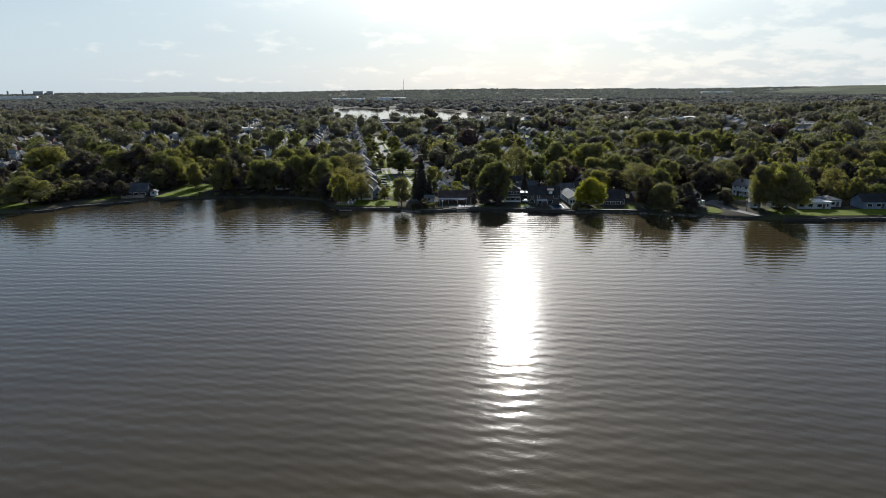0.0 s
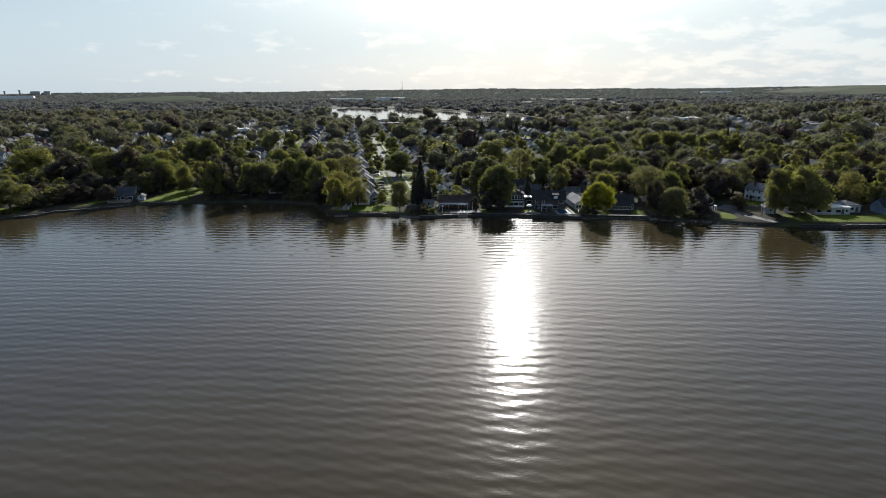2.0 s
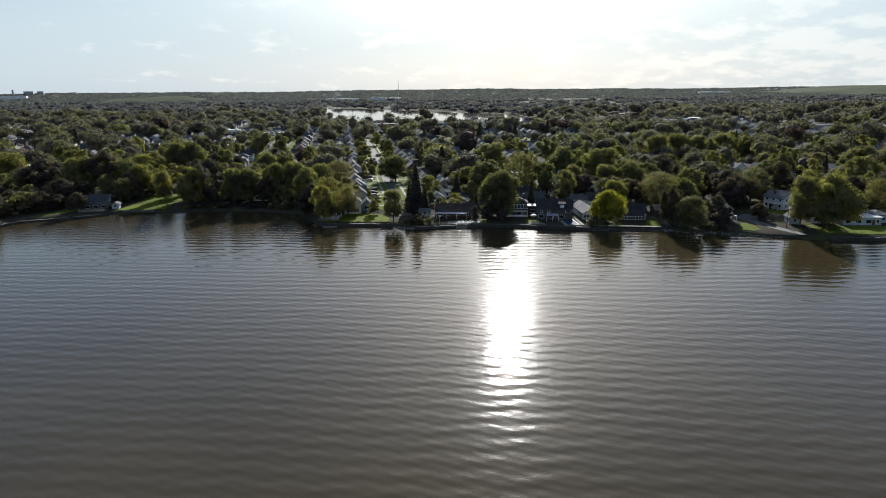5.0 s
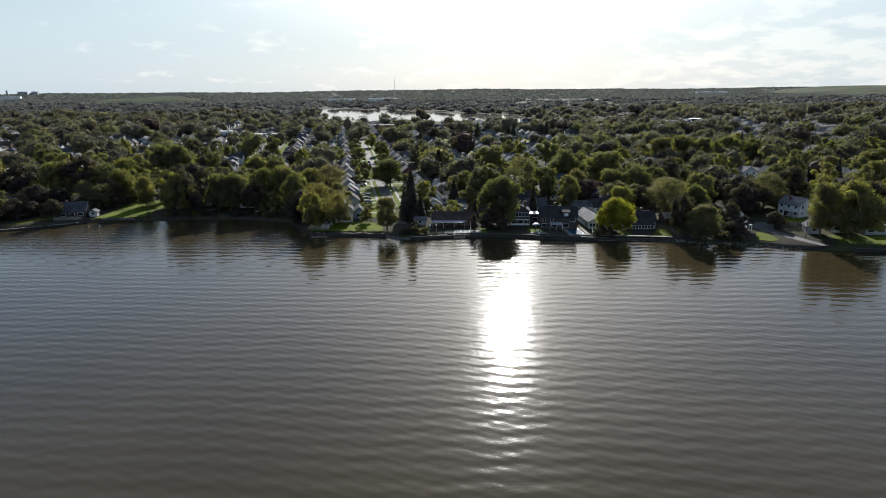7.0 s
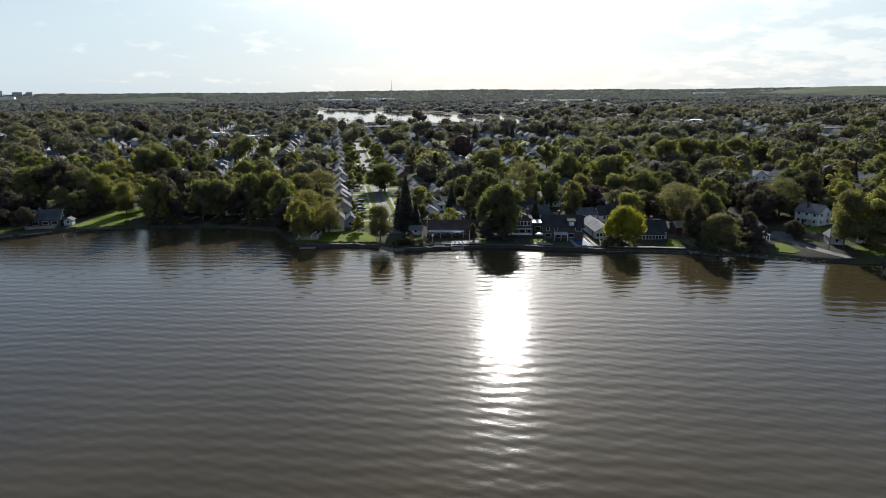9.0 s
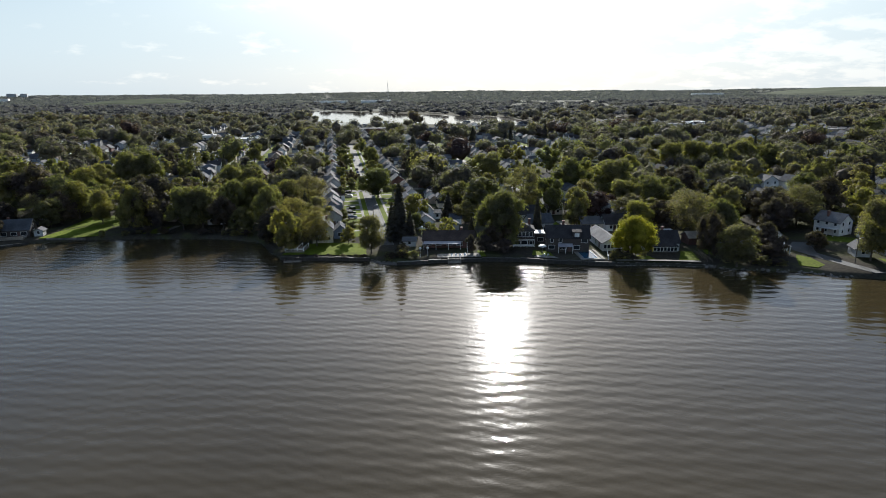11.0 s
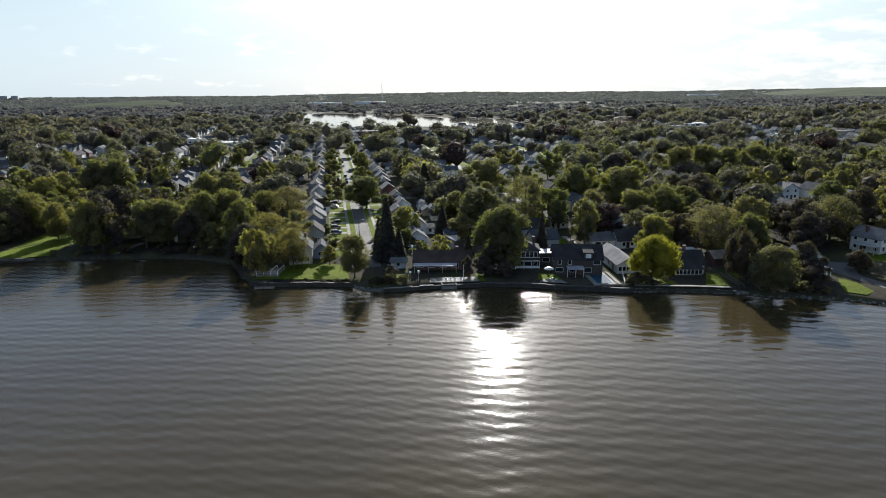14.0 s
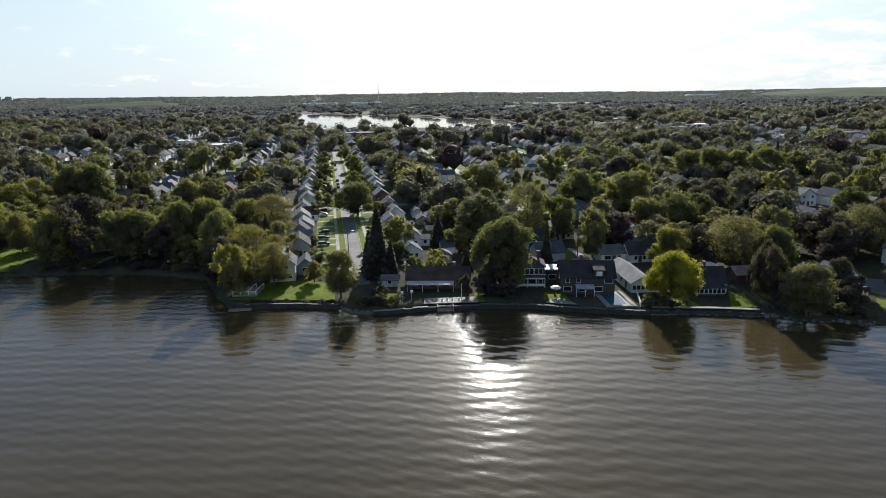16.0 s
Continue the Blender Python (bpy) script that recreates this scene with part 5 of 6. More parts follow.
def hall(x, y, turn, w, d, h, wall, roof, label):
    t = thing("hall", pose(x, y, land_z(x, y), 0, 0, turn), label, "building", "large far buildings")
    part("wall", Shape().box(-w / 2, -d / 2, -1, w / 2, d / 2, h), wall, t)
    part("roof", Shape().box(-w / 2 - 0.4, -d / 2 - 0.4, h, w / 2 + 0.4, d / 2 + 0.4, h + 0.5).box(-w * 0.2, -d * 0.2, h + 0.5, -w * 0.1, d * 0.1, h + 1.8), roof, t)
    n = max(3, int(w // 6))
    for i in range(n):
        u = (i - (n - 1) / 2) * w / n
        part("window", Shape().box(u - 1.2, -d / 2 - 0.08, 1.2, u + 1.2, -d / 2 - 0.003, 2.8), M_GLASS, t)
    return t


hall(-86, 640, 4, 34, 18, 6, M_BRICK, R_GREY, "brown brick school building with a grey flat roof")
hall(346, 706, -4, 50, 20, 6.5, M_WHITE, R_WHITE, "long white commercial building with a flat roof")
hall(437, 790, -4, 32, 18, 6, M_TAN, R_GREY, "tan flat-roofed shop building behind the trees")
hall(385, 505, -4, 38, 16, 5, M_WHITE, R_WHITE, "low white shop building with a pale flat roof")
hall(446, 532, -4, 36, 18, 5.5, M_TAN, R_GREY, "low tan shop building with a grey flat roof")
hall(278, 560, 0, 16, 14, 12, M_GREY, R_GREY, "square grey block rising over the trees")
hall(-215, 500, 8, 46, 16, 5, M_CREAM, R_WHITE, "low cream building with a pale flat roof")
hall(-262, 560, 8, 30, 16, 5, M_WHITE, R_WHITE, "low white building with a pale flat roof")
hall(-420, 2350, 3, 130, 30, 13, M_WHITE, R_WHITE, "very long white warehouse near the horizon")
hall(-250, 2420, 3, 120, 30, 13, M_WHITE, R_WHITE, "long white warehouse near the horizon")
hall(-2540, 3500, 20, 190, 40, 17, M_WHITE, R_WHITE, "white industrial hall on the far horizon")
hall(-3060, 4500, 20, 62, 30, 24, M_GREY, R_GREY, "tall grey power plant block on the horizon")
hall(-3190, 4520, 20, 12, 12, 34, M_GREY, R_GREY, "slim grey stack on the horizon")
hall(-3310, 4530, 20, 12, 12, 30, M_GREY, R_GREY, "slim grey stack on the horizon")
hall(-2960, 4480, 20, 40, 30, 24, M_GREY, R_GREY, "grey industrial block on the horizon")
hall(1450, 3300, -10, 160, 40, 10, M_WHITE, R_WHITE, "long pale warehouse on the far plain")

# ---- small things on the shore and along the street ----
def garden_lamp(x, y, h, group="garden lamps"):
    t = thing("garden_lamp", pose(x, y, LAND), "white round-headed lamp on a slim white pole", "lamp", group)
    part("pole", Shape().tube([(0, 0, -0.1), (0, 0, h)], [0.07, 0.05], 8), M_TRIM, t)
    part("globe", Shape().ball((0, 0, h + 0.4), 0.45, 8, 12), M_LAMP, t, "round white lamp globe", smooth=True)
    return t


garden_lamp(-6.8, 9.0, 2.6)
garden_lamp(-4.3, 9.8, 2.6)
garden_lamp(-6.6, 25.5, 6.4)

flagpole = thing("flagpole", pose(9.2, 11.4, LAND), "slim bare white pole standing on the terrace", "pole")
part("pole", Shape().tube([(0, 0, -0.1), (0, 0, 4.2)], [0.09, 0.06], 8), M_TRIM, flagpole)
part("finial", Shape().ball((0, 0, 4.28), 0.12, 5, 8), M_TRIM, flagpole)


def patio_umbrella(x, y):
    t = thing("patio_umbrella", pose(x, y, LAND + 0.08), "white garden umbrella on a pole over the lawn", "umbrella")
    part("pole", Shape().tube([(0, 0, 0), (0, 0, 2.6)], [0.035, 0.03], 8), M_METAL, t)
    part("base", Shape().tube([(0, 0, 0), (0, 0, 0.1)], [0.3, 0.26], 12), M_CONC, t)
    s = Shape()
    ring = [(1.5 * math.cos(k * math.tau / 8), 1.5 * math.sin(k * math.tau / 8)) for k in range(8)]
    s.add([(a, b, 2.15) for a, b in ring] + [(a * 0.55, b * 0.55, 2.55) for a, b in ring] + [(0, 0, 2.72)] + [(a, b, 1.98) for a, b in ring],
          [(k, (k + 1) % 8, 8 + (k + 1) % 8, 8 + k) for k in range(8)] + [(8 + k, 8 + (k + 1) % 8, 16) for k in range(8)] + [(17 + k, 17 + (k + 1) % 8, (k + 1) % 8, k) for k in range(8)])
    part("canopy", s, M_TRIM, t, "white fabric canopy")
    return t


def garden_chair(x, y, turn):
    t = thing("garden_chair", pose(x, y, LAND + 0.1, 0, 0, turn), "white slatted garden chair on a concrete terrace", "chair", "chairs on the terrace")
    part("seat", Shape().box(-0.3, -0.3, 0.38, 0.3, 0.32, 0.44), M_TRIM, t)
    part("backrest", Shape().add([(-0.3, 0.3, 0.42), (0.3, 0.3, 0.42), (0.3, 0.55, 1.0), (-0.3, 0.55, 1.0), (-0.3, 0.35, 0.42), (0.3, 0.35, 0.42), (0.3, 0.6, 1.0), (-0.3, 0.6, 1.0)],
         [(0, 1, 2, 3), (7, 6, 5, 4), (0, 4, 5, 1), (1, 5, 6, 2), (2, 6, 7, 3), (3, 7, 4, 0)]), M_TRIM, t)
    for a, b in ((-0.27, -0.27), (0.27, -0.27), (-0.27, 0.27), (0.27, 0.27)):
        part("leg", Shape().box(a - 0.03, b - 0.03, 0, a + 0.03, b + 0.03, 0.38), M_TRIM, t)
    for a in (-0.33, 0.33):
        part("armrest", Shape().box(a - 0.05, -0.3, 0.6, a + 0.05, 0.42, 0.64).box(a - 0.03, -0.28, 0.38, a + 0.03, -0.22, 0.6), M_TRIM, t)
    return t


structure("terrace_1", Shape().prism([(31.6, 7.4), (39.4, 5.4), (38.2, 8.0), (33.0, 9.6)], 1.9, 2.09), M_CONC, "pale concrete terrace above the seawall", "terrace")
patio_umbrella(35.3, 13.5)
garden_chair(35.0, 8.0, 190)
garden_chair(36.4, 7.6, 170)
for x, y in ((3.9, 8.6), (5.3, 8.8), (6.7, 8.7), (8.4, 9.0)):
    garden_chair(x, y, 8)
structure("terrace_2", Shape().prism([(-1, 8.2), (13.8, 8.9), (13.4, 13.5), (-1, 12.8)], 1.9, 2.07), M_CONC, "worn concrete terrace in front of the brick house", "terrace")
steps = thing("water_steps", pose(4.6, 7.6, 0.0, 0, 0, 4), "pale concrete steps going down to the river", "steps")
for i in range(6):
    part("step", Shape().box(-1.9, -1.9 + i * 0.3, -0.6, 1.9, -1.6 + i * 0.3, 0.55 + i * 0.24), M_CONC, steps)
for a in (-2.05, 2.05):
    part("side_wall", Shape().box(a - 0.15, -2.0, -0.6, a + 0.15, 0.4, 2.1), M_CONC, steps)

# swimming pool
pool = thing("swimming_pool", pose(49.9, 9.1, LAND, 0, 0, 3), "small rectangular swimming pool with blue liner and pale deck", "pool", kind="structure")
part("deck", Shape().box(-3.6, -6.2, -0.2, -2.3, 6.0, 0.16).box(2.3, -6.2, -0.2, 4.4, 6.0, 0.16).box(-2.3, -6.2, -0.2, 2.3, -5.0, 0.16).box(-2.3, 5.0, -0.2, 2.3, 6.0, 0.16), M_CONC, pool, "pale concrete pool deck")
part("liner", Shape().box(-2.3, -5.0, -0.2, -2.18, 5.0, 0.14).box(2.18, -5.0, -0.2, 2.3, 5.0, 0.14).box(-2.18, -5.0, -0.2, 2.18, -4.88, 0.14).box(-2.18, 4.88, -0.2, 2.18, 5.0, 0.14), M_LINER, pool, "blue pool liner")
part("water", Shape().box(-2.18, -4.88, -0.2, 2.18, 4.88, 0.05), M_POOL, pool, "still blue pool water")
part("slide", Shape().add([(3.1, 5.6, 0.1), (3.6, 5.6, 0.1), (3.6, -5.6, 0.1), (3.1, -5.6, 0.1), (3.1, 5.6, 0.6), (3.6, 5.6, 0.6), (3.6, -5.6, 0.3), (3.1, -5.6, 0.3)],
     [(0, 1, 2, 3), (7, 6, 5, 4), (0, 4, 5, 1), (1, 5, 6, 2), (2, 6, 7, 3), (3, 7, 4, 0)]), M_CONC, pool, "long pale sloping side wall")

# wooden deck by the white gabled house
deck = thing("wooden_deck", pose(-51.2, 20.6, LAND, 0, 0, -3), "grey wooden deck with white posts and rails", "deck")
for i in range(14):
    part("board", Shape().box(-3.4 + i * 0.5, -3.2, 0.45, -2.94 + i * 0.5, 4.2, 0.52), M_WOOD, deck)
for a in (-3.3, -1.1, 1.1, 3.3):
    part("post", Shape().box(a - 0.09, -3.15, -0.1, a + 0.09, -2.97, 1.6), M_TRIM, deck)
    part("post", Shape().box(a - 0.09, 4.0, -0.1, a + 0.09, 4.18, 1.6), M_TRIM, deck)
    part("beam", Shape().box(a - 0.07, -3.1, 1.6, a + 0.07, 4.15, 1.76), M_TRIM, deck)
for z in (1.0, 1.45):
    part("rail", Shape().box(-3.3, -3.1, z, 3.3, -3.02, z + 0.09), M_TRIM, deck)
part("skirt", Shape().box(-3.4, -3.2, -0.1, 3.6, -3.1, 0.42), M_WOOD, deck)

jetty = thing("jetty", pose(-50.5, 11.0, 0, 0, 0, 6), "low dark wooden landing stage at the seawall", "jetty")
for i in range(10):
    part("plank", Shape().box(-3 + i * 0.6, -2.4, 0.75, -2.46 + i * 0.6, 0.2, 0.83), M_WOOD, jetty)
for a in (-2.8, 0, 2.7):
    for b in (-2.3, -0.2):
        part("pile", Shape().tube([(a, b, -1.5), (a, b, 1.5)], [0.14, 0.12], 8), M_POLE, jetty)


def fence(x0, y0, x1, y1, h, label, stuff=M_TRIM):
    d = Vector((x1 - x0, y1 - y0, 0))
    t = thing("fence", pose(x0, y0, LAND, 0, 0, math.degrees(math.atan2(d.y, d.x))), label, "fence", "garden fences")
    n = max(2, round(d.length / 2.4))
    for i in range(n + 1):
        u = d.length * i / n
        part("post", Shape().box(u - 0.05, -0.05, -0.1, u + 0.05, 0.05, h + 0.1), stuff, t)
    for z in (0.3, h * 0.65, h - 0.1):
        part("rail", Shape().box(0, -0.03, z, d.length, 0.03, z + 0.1), stuff, t)
    return t


fence(86.9, 11.0, 86.6, -1.4, 0.9, "low weathered rail fence beside a lawn", M_POLE)
fence(88.3, 11.0, 88.0, -1.6, 0.9, "low weathered rail fence beside a lawn", M_POLE)
fence(55.5, 3.0, 57.5, 12.5, 1.2, "white rail fence beside the pool terrace")

structure("lawn_wall", Shape().box(-154, 43.5, 1.5, -139, 44.0, 2.25), M_STONE, "low stone edge of a riverside lawn", "wall")

# parked cars
def car_meshes(long):
    b = Shape()
    prof = [(-2.2, 0.35), (2.2, 0.35), (2.25, 0.7), (2.1, 0.95), (1.0, 1.02), (0.45, 1.45), (-1.2 if not long else -1.9, 1.5), (-1.9 if not long else -2.15, 1.02), (-2.22, 0.9)]
    n = len(prof)
    b.add([(x, -0.86, z) for x, z in prof] + [(x, 0.86, z) for x, z in prof], [list(range(n)), list(range(n, 2 * n))[::-1]] + [(i, n + i, n + (i + 1) % n, (i + 1) % n) for i in range(n)])
    g = Shape()
    back = -1.75 if long else -1.15
    for side in (-1, 1):
        y0, y1 = sorted((side * 0.863, side * 0.875))
        g.box(back, y0, 1.06, 0.4, y1, 1.38)
    g.add([(0.99, -0.75, 1.05), (0.99, 0.75, 1.05), (0.5, 0.68, 1.42), (0.5, -0.68, 1.42)], [(0, 1, 2, 3)])
    tyre = Shape().tube([(0, -0.1, 0), (0, 0.1, 0)], [0.33, 0.33], 14)
    rim = Shape().tube([(0, -0.112, 0), (0, 0.112, 0)], [0.19, 0.19], 10)
    return b, g, tyre.mesh("tyre", M_RUBBER), rim.mesh("rim", M_METAL)


CAR_CACHE = {}


def car(x, y, turn, paint, long, label, z=LAND + 0.05):
    if (paint, long) not in CAR_CACHE:
        b, g, ty, ri = car_meshes(long)
        CAR_CACHE[(paint, long)] = (b.mesh("body", PAINTS[paint]), g.mesh("glass", M_GLASS), ty, ri)
    b, g, ty, ri = CAR_CACHE[(paint, long)]
    t = thing("car", pose(x, y, z, 0, 0, turn), label, "car", "parked cars")
    part("body", b, None, t)
    part("glass", g, None, t)
    for a in (-1.4, 1.4):
        for c in (-0.78, 0.78):
            w = part("wheel", ty, None, t, at=pose(a, c, 0.33))
            part("rim", ri, None, w)
    return t


CARS = [(0, True, "black sport utility vehicle parked on a driveway"), (1, False, "white car parked on a driveway"), (2, False, "silver car parked on a driveway"), (3, False, "dark red car parked on a driveway"), (4, True, "dark blue van parked on a driveway")]
car_rng = random.Random(8)
for i, s in enumerate(DRIVES[2:]):
    if car_rng.random() < 0.3 or i in (1, 2):
        p, long, lab = CARS[0] if i in (1, 2) else car_rng.choice(CARS[:3] + CARS[4:] + CARS[:3])
        x, y, _ = plot(s, -10.5 - car_rng.uniform(0, 1))
        car(x, y, STREET_TURN + car_rng.choice((0, 180)), p, long, lab)
for s, v, p in ((58, 2.0, 2), (96, -2.1, 0), (121, 2.0, 1), (150, -2.1, 0), (163, -2.1, 4), (180, -2.1, 0), (214, 2.1, 2), (240, -2.1, 1), (268, -2.1, 0)):
    x, y, _ = plot(s, v)
    car(x, y, STREET_TURN + 90, p, False, CARS[p][2].replace("on a driveway", "at the kerb"), LAND + 0.02)
car(37.5, 47.5, 20, 1, False, "white car parked behind the houses")
car(18.0, 212.0, 90, 2, False, "silver car parked in a yard")


# utility poles and wires
def utility_pole(x, y, h, turn, lamp=False):
    t = thing("utility_pole", pose(x, y, LAND, 0, 0, turn), "weathered wooden utility pole with a crossarm" if not lamp else "wooden pole carrying a street lamp", "pole", "utility poles")
    part("pole", Shape().tube([(0, 0, -0.5), (0, 0, h)], [0.16, 0.11], 8), M_POLE, t)
    if lamp:
        part("arm", Shape().tube([(0, 0, h - 0.8), (0.8, 0, h - 0.3), (1.6, 0, h - 0.25)], [0.04, 0.04, 0.04], 6), M_METAL, t)
        part("lamp_head", Shape().box(1.4, -0.15, h - 0.38, 2.1, 0.15, h - 0.22), M_METAL, t)
    else:
        part("crossarm", Shape().box(-1.1, -0.06, h - 0.9, 1.1, 0.06, h - 0.76), M_POLE, t)
        for a in (-1.0, -0.4, 0.4, 1.0):
            part("insulator", Shape().tube([(a, 0, h - 0.76), (a, 0, h - 0.55)], [0.05, 0.04], 6), M_LAMP, t)
    return t


def wire(a, b, sag):
    a, b = Vector(a), Vector(b)
    pts = [a.lerp(b, i / 10) - Vector((0, 0, sag * 4 * (i / 10) * (1 - i / 10))) for i in range(11)]
    t = thing("overhead_wire", pose(0, 0, 0), "thin slack overhead power wire between poles", "wire", "overhead wires")
    part("cable", Shape().tube(pts, [0.022] * 11, 4), M_WIRE, t)


utility_pole(-28.0, 63.6, 8.5, STREET_TURN, True)
utility_pole(131.9, -5.5, 8.5, 20, True)
utility_pole(50.6, 54.5, 10.0, STREET_TURN)
for v0 in (41.0, -41.0):
    prev = None
    for i in range(8):
        x, y, _ = plot(2 + i * 38, v0)
        utility_pole(x, y, 10.0, STREET_TURN)
        if prev:
            for off in (-1.0, 0.4, 1.0):
                d = V * off
                wire((prev[0] + d.x, prev[1] + d.y, LAND + 9.45), (x + d.x, y + d.y, LAND + 9.45), 0.8)
        prev = (x, y)

# radio mast far inland
mast = thing("radio_mast", pose(-157, 1846, LAND) @ Matrix.Diagonal((1.1, 1.1, 1.15, 1)), "tall thin lattice radio mast against the sky", "mast")
for a, b in ((-1.1, -0.7), (1.1, -0.7), (0, 1.2)):
    part("leg", Shape().tube([(a * 1.6, b * 1.6, -1), (a * 0.8, b * 0.8, 50), (a * 0.3, b * 0.3, 66)], [0.22, 0.18, 0.12], 5), M_METAL, mast)
for i in range(16):
    z = 3 + i * 4
    k = 1.6 - 1.2 * z / 66
    part("brace", Shape().tube([(-1.1 * k, -0.7 * k, z), (1.1 * k, -0.7 * k, z + 3.6)], [0.1, 0.1], 4).tube([(1.1 * k, -0.7 * k, z), (0, 1.2 * k, z + 3.6)], [0.1, 0.1], 4), M_METAL, mast)
part("antenna", Shape().tube([(0, 0, 64), (0, 0, 74)], [0.14, 0.05], 5), M_METAL, mast)

# ---- the wooded blocks behind, the far canopy ----
OPEN = ((0, 140, 600, 805), (345, 485, 455, 560), (-164, -130, 64, 92), (165, 200, 92, 142), (4, 30, 148, 232), (22, 50, 128, 170), (-178, -136, 116, 163), (-72, -40, 60, 64))


def open_ground(x, y):
    return any(a < x < b and c < y < d for a, b, c, d in OPEN)


HOUSE_OBS = [o for o in scene.objects if o.get("category") in ("house", "garage", "shed") and o.location.y < 160]
bank = random.Random(31)
belt = tries = 0
while belt < 78 and tries < 6000:
    tries += 1
    x = bank.choice((bank.uniform(-290, -58), bank.uniform(74, 290)))
    y = shore_y(x) + bank.uniform(5 if -138 < x < -60 or 86 < x < 112 else 13, 80)
    r = bank.uniform(4.5, 7.5)
    if abs(x) > 0.72 * (y + 300) or 66 < x < 126 and y < 34 or 112 < x < 182 and y < 45 or x < -205 and y < 26 or -164 < x < -130 and y < 92:
        continue
    if any((x - a) ** 2 + (y - b) ** 2 < (0.68 * (r + c)) ** 2 for a, b, c in PLANTED):
        continue
    if any((x - o.location.x) ** 2 + (y - o.location.y) ** 2 < (r * 0.4 + 6) ** 2 for o in HOUSE_OBS):
        continue
    plant(bank.choice(("maple", "maple", "oval", "dark", "dark", "willow", "willow") if y < shore_y(x) + 42 else ("street_maple", "street_maple", "street_ash", "street_dark", "street_pale")), x, y, min(bank.uniform(9, 15.5), 7.5 + 0.28 * (y - shore_y(x))), r)
    belt += 1
grow = random.Random(909)
mid = 0
tries = 0
while mid < 110 and tries < 9000:
    tries += 1
    y = 62 + 240 * grow.random() ** 1.25
    x = grow.uniform(-1, 1) * (0.73 * (y + 200))
    p = Vector((x, y, 0)) - O
    s, v = p.dot(U), p.dot(V)
    r = grow.uniform(4.0, 7.6)
    if -15.5 < v < 9 and s < 330:
        continue
    if -40 < v < 62 and s < 330 and grow.random() < 0.15:
        continue
    if v < -60 and s > 70 and grow.random() < 0.1:
        continue
    if open_ground(x, y) or y < shore_y(x) + 26 or 80 < s < 91 and grow.random() < 0.8:
        continue
    if any((x - a) ** 2 + (y - b) ** 2 < (0.72 * (r + c)) ** 2 for a, b, c in PLANTED) or any((x - a) ** 2 + (y - b) ** 2 < (r * 0.5 + 5) ** 2 for a, b in HOMES if abs(b - y) < 14):
        continue
    kind = grow.choice(("street_maple", "street_maple", "street_maple", "street_ash", "street_ash", "street_dark", "street_pale", "street_spruce"))
    h = grow.uniform(11, 18.5) * (0.85 if abs(v) < 60 else 1)
    plant(kind, x, y, h, r * (0.5 if kind == "street_spruce" else 1))
    mid += 1
# shrubs along the banks, thickest on the left to darken that shaded slope
for i in range(72):
    x = grow.choice((grow.uniform(-135, -60), grow.uniform(-130, -62), grow.uniform(-130, -62), grow.uniform(97, 108), grow.uniform(57, 68), grow.uniform(-270, -196), grow.uniform(-20, -8)))
    plant("bush", x, shore_y(x) + grow.uniform(1.6, 5.5), grow.uniform(1.4, 3.4), grow.uniform(1.3, 2.6))
# street trees
for s, v, h, r, kd in ((62, 4.8, 15, 8.2, "maple"), (82, -8.6, 8, 4.2, "street_ash"), (108, -8, 9, 4, "street_dark"), (150, 7.5, 10, 5, "street_maple"), (190, -9, 11, 5, "street_maple"),
                       (230, 9, 12, 6, "street_ash"), (262, -9, 12, 6, "street_maple"), (310, 7, 13, 6, "street_maple"), (-22, -12, 6, 3, "street_ash"), (2, -14.5, 5.5, 2.4, "street_ash"), 
                       (58, -14.5, 7, 3, "street_maple"), (96, -13.5, 7, 3, "street_ash"), (136, -13.5, 8, 3.4, "street_maple"), (171, -13, 8, 3.5, "street_dark"), (210, -12, 9, 4, "street_ash"), (250, -12, 9, 4, "street_maple"), (120, 14, 8, 3.4, "street_maple"), (46, 15, 8, 3.6, "street_dark")):
    x, y, _ = plot(s, v)
    plant(kd, x, y, h, r)


MIX = [L_MID, L_MID, L_LIME, L_DIM, L_SPRUCE, L_COPPER, L_WILLOW]
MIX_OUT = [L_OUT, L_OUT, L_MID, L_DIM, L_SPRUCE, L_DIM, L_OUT]


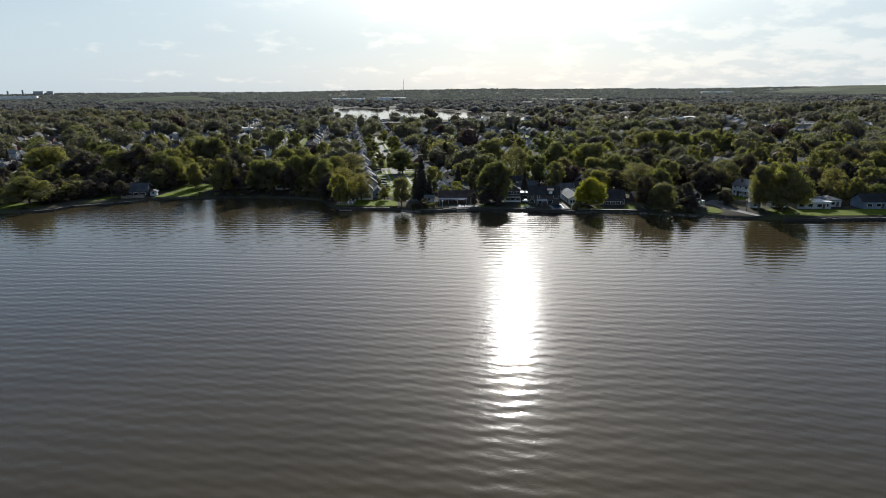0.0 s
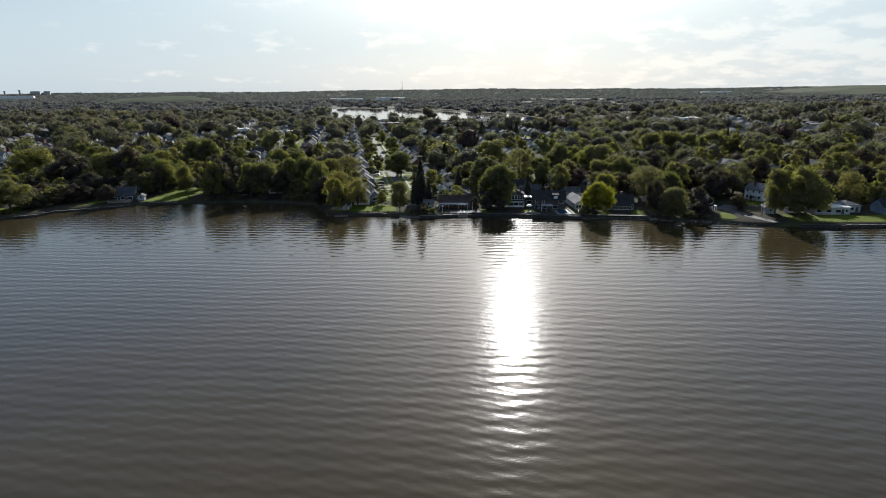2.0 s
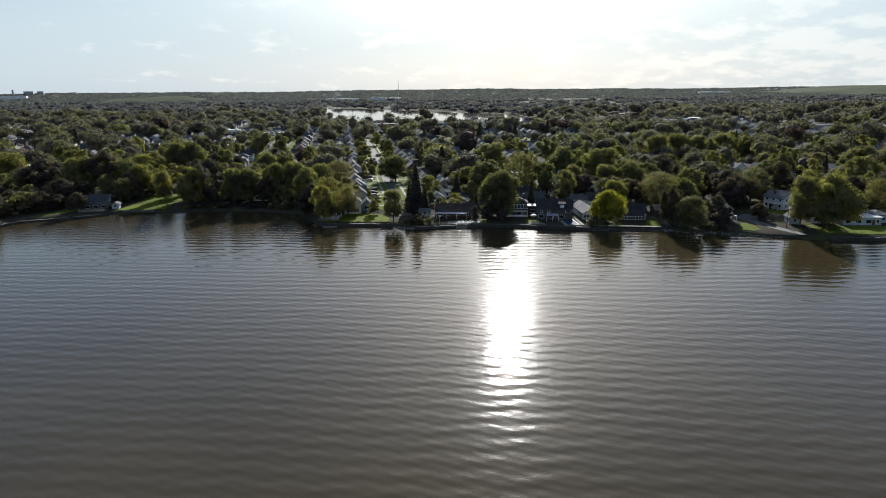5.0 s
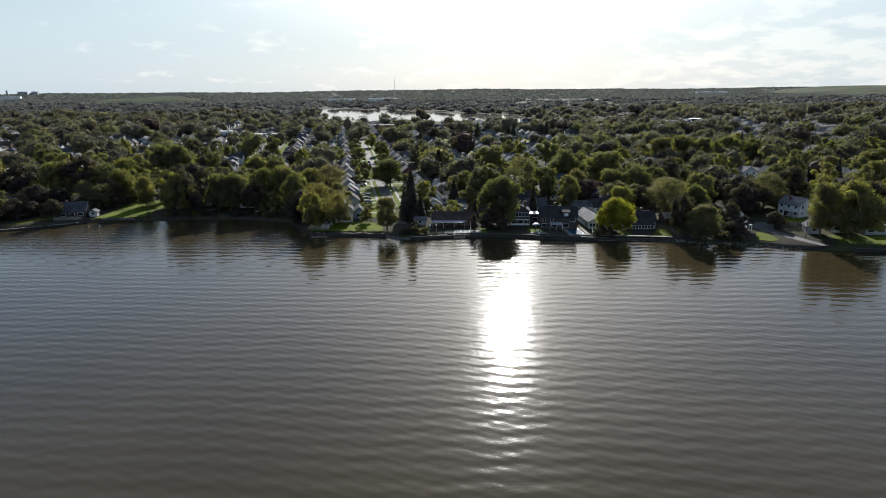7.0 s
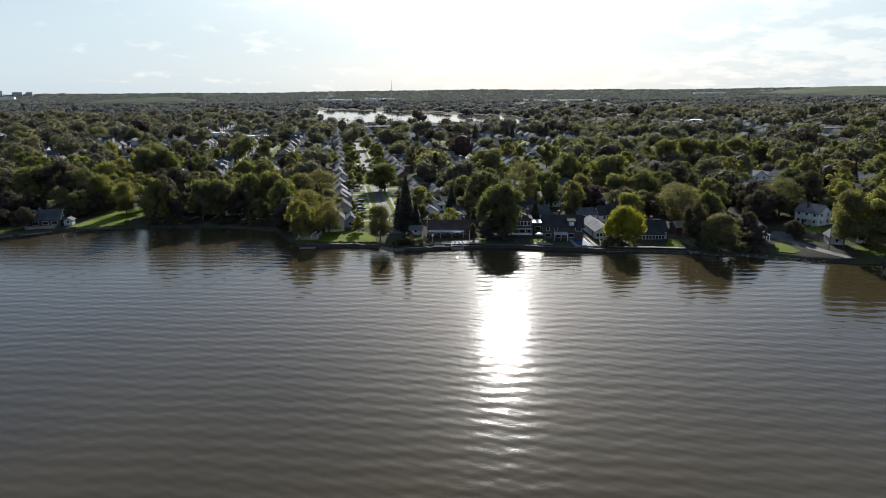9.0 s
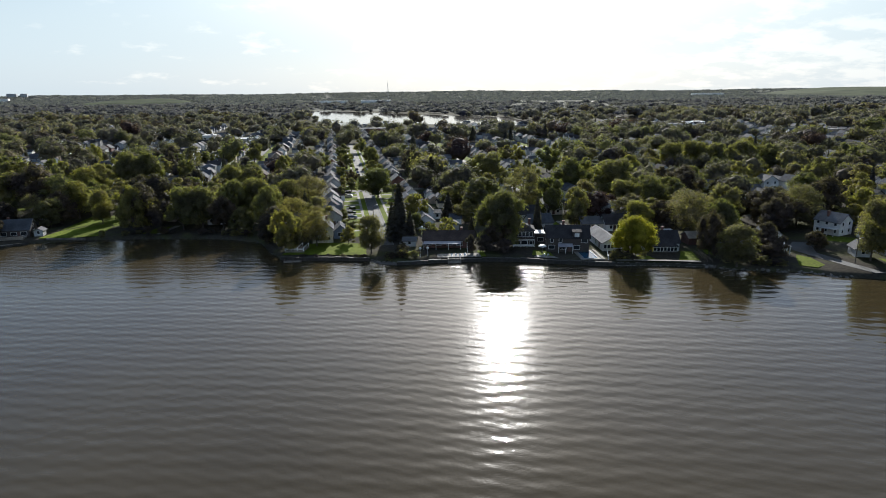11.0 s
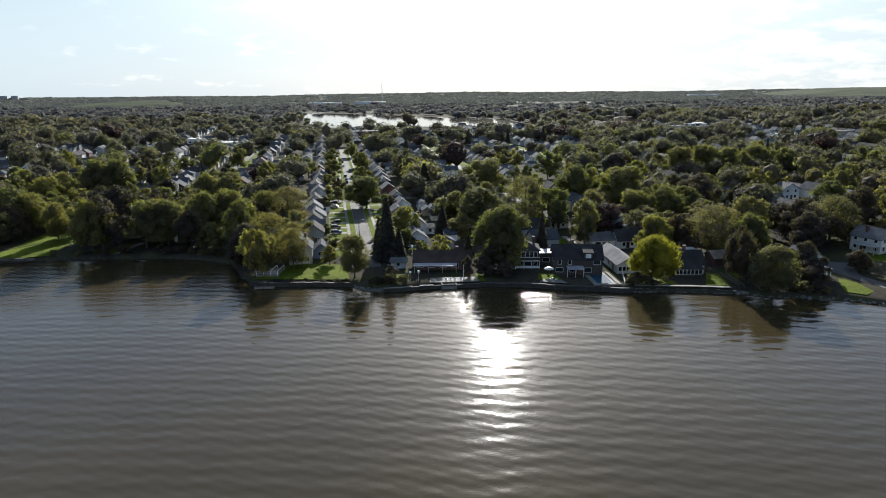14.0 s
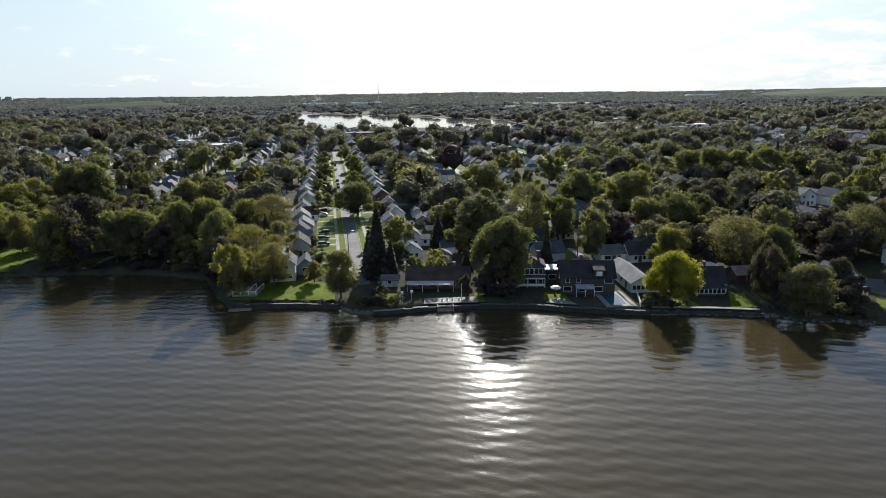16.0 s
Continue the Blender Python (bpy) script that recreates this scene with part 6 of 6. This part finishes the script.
def far_canopy(name, y0, y1, count, size, leaves, seed, spread, label, tall, lobes, keep=None, mix=None, leaf=0.6):
    """Woods too far to count: uneven crowns of several leafy lobes, some of them pointed, joined into one."""
    rng = np.random.default_rng(seed)
    vs, fs, ids, n = [], [], [], 0
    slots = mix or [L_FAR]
    for i in range(count):
        y = y0 + (y1 - y0) * rng.uniform() ** 1.15
        x = rng.uniform(-1, 1) * 0.76 * (y + 260)
        draw = rng.uniform()
        if keep and not keep(x, y):
            continue
        grown = rng.uniform() ** 1.4
        k = size * (0.55 + 0.95 * grown) * (1 + spread * (y - y0) / (y1 - y0))
        h = tall * (0.6 + 0.65 * grown) * rng.uniform(0.85, 1.15)
        slot = 0 if not mix else 0 if draw < 0.55 else 2 if draw < 0.67 else 3 if draw < 0.80 else 4 if draw < 0.86 else 5 if draw < 0.90 else 6
        z = land_z(x, y)
        if slot == 4:
            k, h = k * 0.42, h * 1.1
            rim = np.concatenate([np.stack([np.cos(np.arange(7) * 0.9 + r) * (1 - r) * k, np.sin(np.arange(7) * 0.9 + r) * (1 - r) * k, np.full(7, h * (0.1 + 0.8 * r))], axis=1) for r in (0.0, 0.45)] + [np.array([[0, 0, h]])])
            faces = [[q, (q + 1) % 7, 7 + (q + 1) % 7, 7 + q] for q in range(7)] + [[7 + q, 7 + (q + 1) % 7, 14] for q in range(7)]
            vs.append(rim * np.array([0.75, 0.75, 1.0]) + np.array([x, y, z]))
            fs += [[q + n for q in f] for f in faces]
            n += len(rim)
            up = rng.uniform(0, 1, leaves) ** 1.2
            ang = rng.uniform(0, 6.28, leaves)
            p = np.stack([np.cos(ang) * (1 - up) * k, np.sin(ang) * (1 - up) * k, h * (0.08 + 0.92 * up)], axis=1) + np.array([x, y, z])
            d = np.stack([np.cos(ang), np.sin(ang), np.full(leaves, 0.7)], axis=1)
        else:
            m = max(1, lobes if lobes < 2 else lobes + int(rng.integers(-1, 3)))
            ang = np.arange(m) * 2.4 + rng.uniform(0, 6.28)
            off = np.zeros((m, 3)) if m == 1 else np.stack([np.cos(ang) * k * 0.5, np.sin(ang) * k * 0.5, rng.uniform(-0.24, 0.30, m) * h], axis=1) * rng.uniform(0.6, 1.15, (m, 1))
            semi = np.array([k, k, h * 0.5]) * (1.0 if m == 1 else 0.64) * rng.uniform(0.75, 1.25, (m, 1)) * rng.uniform(0.9, 1.1, (m, 3))
            c = np.array([x, y, z + h * 0.52]) + off
            for q in range(m if lobes else 0):
                vs.append(c[q] + HEART_V * (1 + 0.10 * rng.normal(size=(len(HEART_V), 1))) * semi[q] * 0.74)
                fs += [[w + n for w in f] for f in HEART_F]
                n += len(HEART_V)
            d = rng.normal(size=(leaves, 3))
            if leaves:
                d /= np.linalg.norm(d, axis=1, keepdims=True)
                d[:, 2] = np.abs(d[:, 2]) * 1.25 - 0.25
                pick = rng.integers(0, m, leaves)
                p = c[pick] + d * semi[pick] * rng.uniform(0.84, 1.2, (leaves, 1))
                d[:, 2] += 0.3
        if leaves:
            v, f = leaf_sprays(rng, p, d, leaf * k * (4.2 / math.sqrt(leaves + 30)) * (1.8 if slot == 4 else 1), 0.32)
            vs.append(v)
            fs += (f + n).tolist()
            n += len(v)
        ids += [slot] * (len(fs) - len(ids))
    me = bpy.data.meshes.new(name)
    me.from_pydata(np.concatenate(vs).tolist(), [], fs)
    for m in slots:
        me.materials.append(m)
    me.polygons.foreach_set("material_index", ids)
    me.polygons.foreach_set("use_smooth", [True] * len(me.polygons))
    me.update()
    return tagged(new(name, me), label, "woods", kind="stuff")


def dry(x, y):
    """Off the inland water, its open banks, the main street and the big roofs."""
    p = Vector((x, y, 0)) - O
    s, v = p.dot(U), p.dot(V)
    if -14 < v < 9 and s < 340 or open_ground(x, y):
        return False
    gap = 0.5 + 0.5 * math.sin(x * 0.031 + 2.1 * math.sin(y * 0.017) + 0.8) * math.sin(y * 0.027 + 1.3 * math.sin(x * 0.019))
    gap = 0.19 + 0.6 * gap + (0.12 if -75 < v < 150 else 0) + (0.16 if -260 < v < -75 and s < 330 else 0) - (0.25 if v > 150 else 0) - (0.12 if v < -90 else 0) - (0.35 if y > 480 else 0)
    if (math.sin(x * 12.9 + y * 78.2) * 43758.5) % 1 < gap:
        return False
    if 580 < y < 2600 and (inside(x, y, LAKE_1) or inside(x, y, LAKE_2) or 2020 < y < 2600 and 320 < x < 650):
        return False
    if y > 2500 and (abs(x - 2700) < 860 and 2600 < y < 3700 or abs(x + 1390) < 230 and abs(y - 2760) < 120) and (math.sin(x * 5.3 + y * 2.9) * 7919.3) % 1 < 0.93:
        return False
    if 620 < y < 900 and -380 < x < 330 and (math.sin(x * 7.7 + y * 4.1) * 5167.9) % 1 < 0.62:
        return False
    chance = (math.sin(x * 3.7 + y * 9.1) * 9631.7) % 1
    if 600 < y < 720 and 310 < x < 410 and chance < 0.85 or 570 < y < 640 and -112 < x < -62 or y > 2800 and abs(x + 2540 + (3500 - y) * 0.67) < 150 and y < 3500:
        return False
    for a, b, w in ((-86, 640, 24), (362, 706, 46), (437, 790, 30), (-215, 500, 27), (-262, 560, 20), (15, 210, 18)):
        if abs(x - a) < w and -34 < y - b < 14:
            return False
    if y < 700 and any((x - a) ** 2 + (y - b + 3) ** 2 < 78 for a, b in HOMES if abs(b - y) < 13):
        return False
    return not any((x - a) ** 2 + (y - b) ** 2 < (0.7 * c + 2) ** 2 for a, b, c in PLANTED if abs(b - y) < 15)


far_canopy("neighbourhood_trees", 95, 560, 1350, 6.6, 620, 21, 0.3, "leafy green trees crowding between the inland houses", 15, 5, dry, MIX, 0.80)
far_canopy("outer_trees", 480, 1150, 1600, 7.4, 190, 22, 0.35, "dense green trees over the outer blocks, most tinted for haze", 15, 4, dry, MIX_OUT, 0.8)
far_canopy("far_woods", 1000, 2300, 2800, 9.0, 40, 23, 0.6, "continuous woodland beyond the lake, greyed by painted haze", 10, 2, dry, None, 0.8)
far_canopy("horizon_woods", 2200, 4860, 11000, 17, 20, 24, 0.3, "low woodland reaching the horizon, greyed by painted haze", 2.4, 0, dry, None, 0.62)
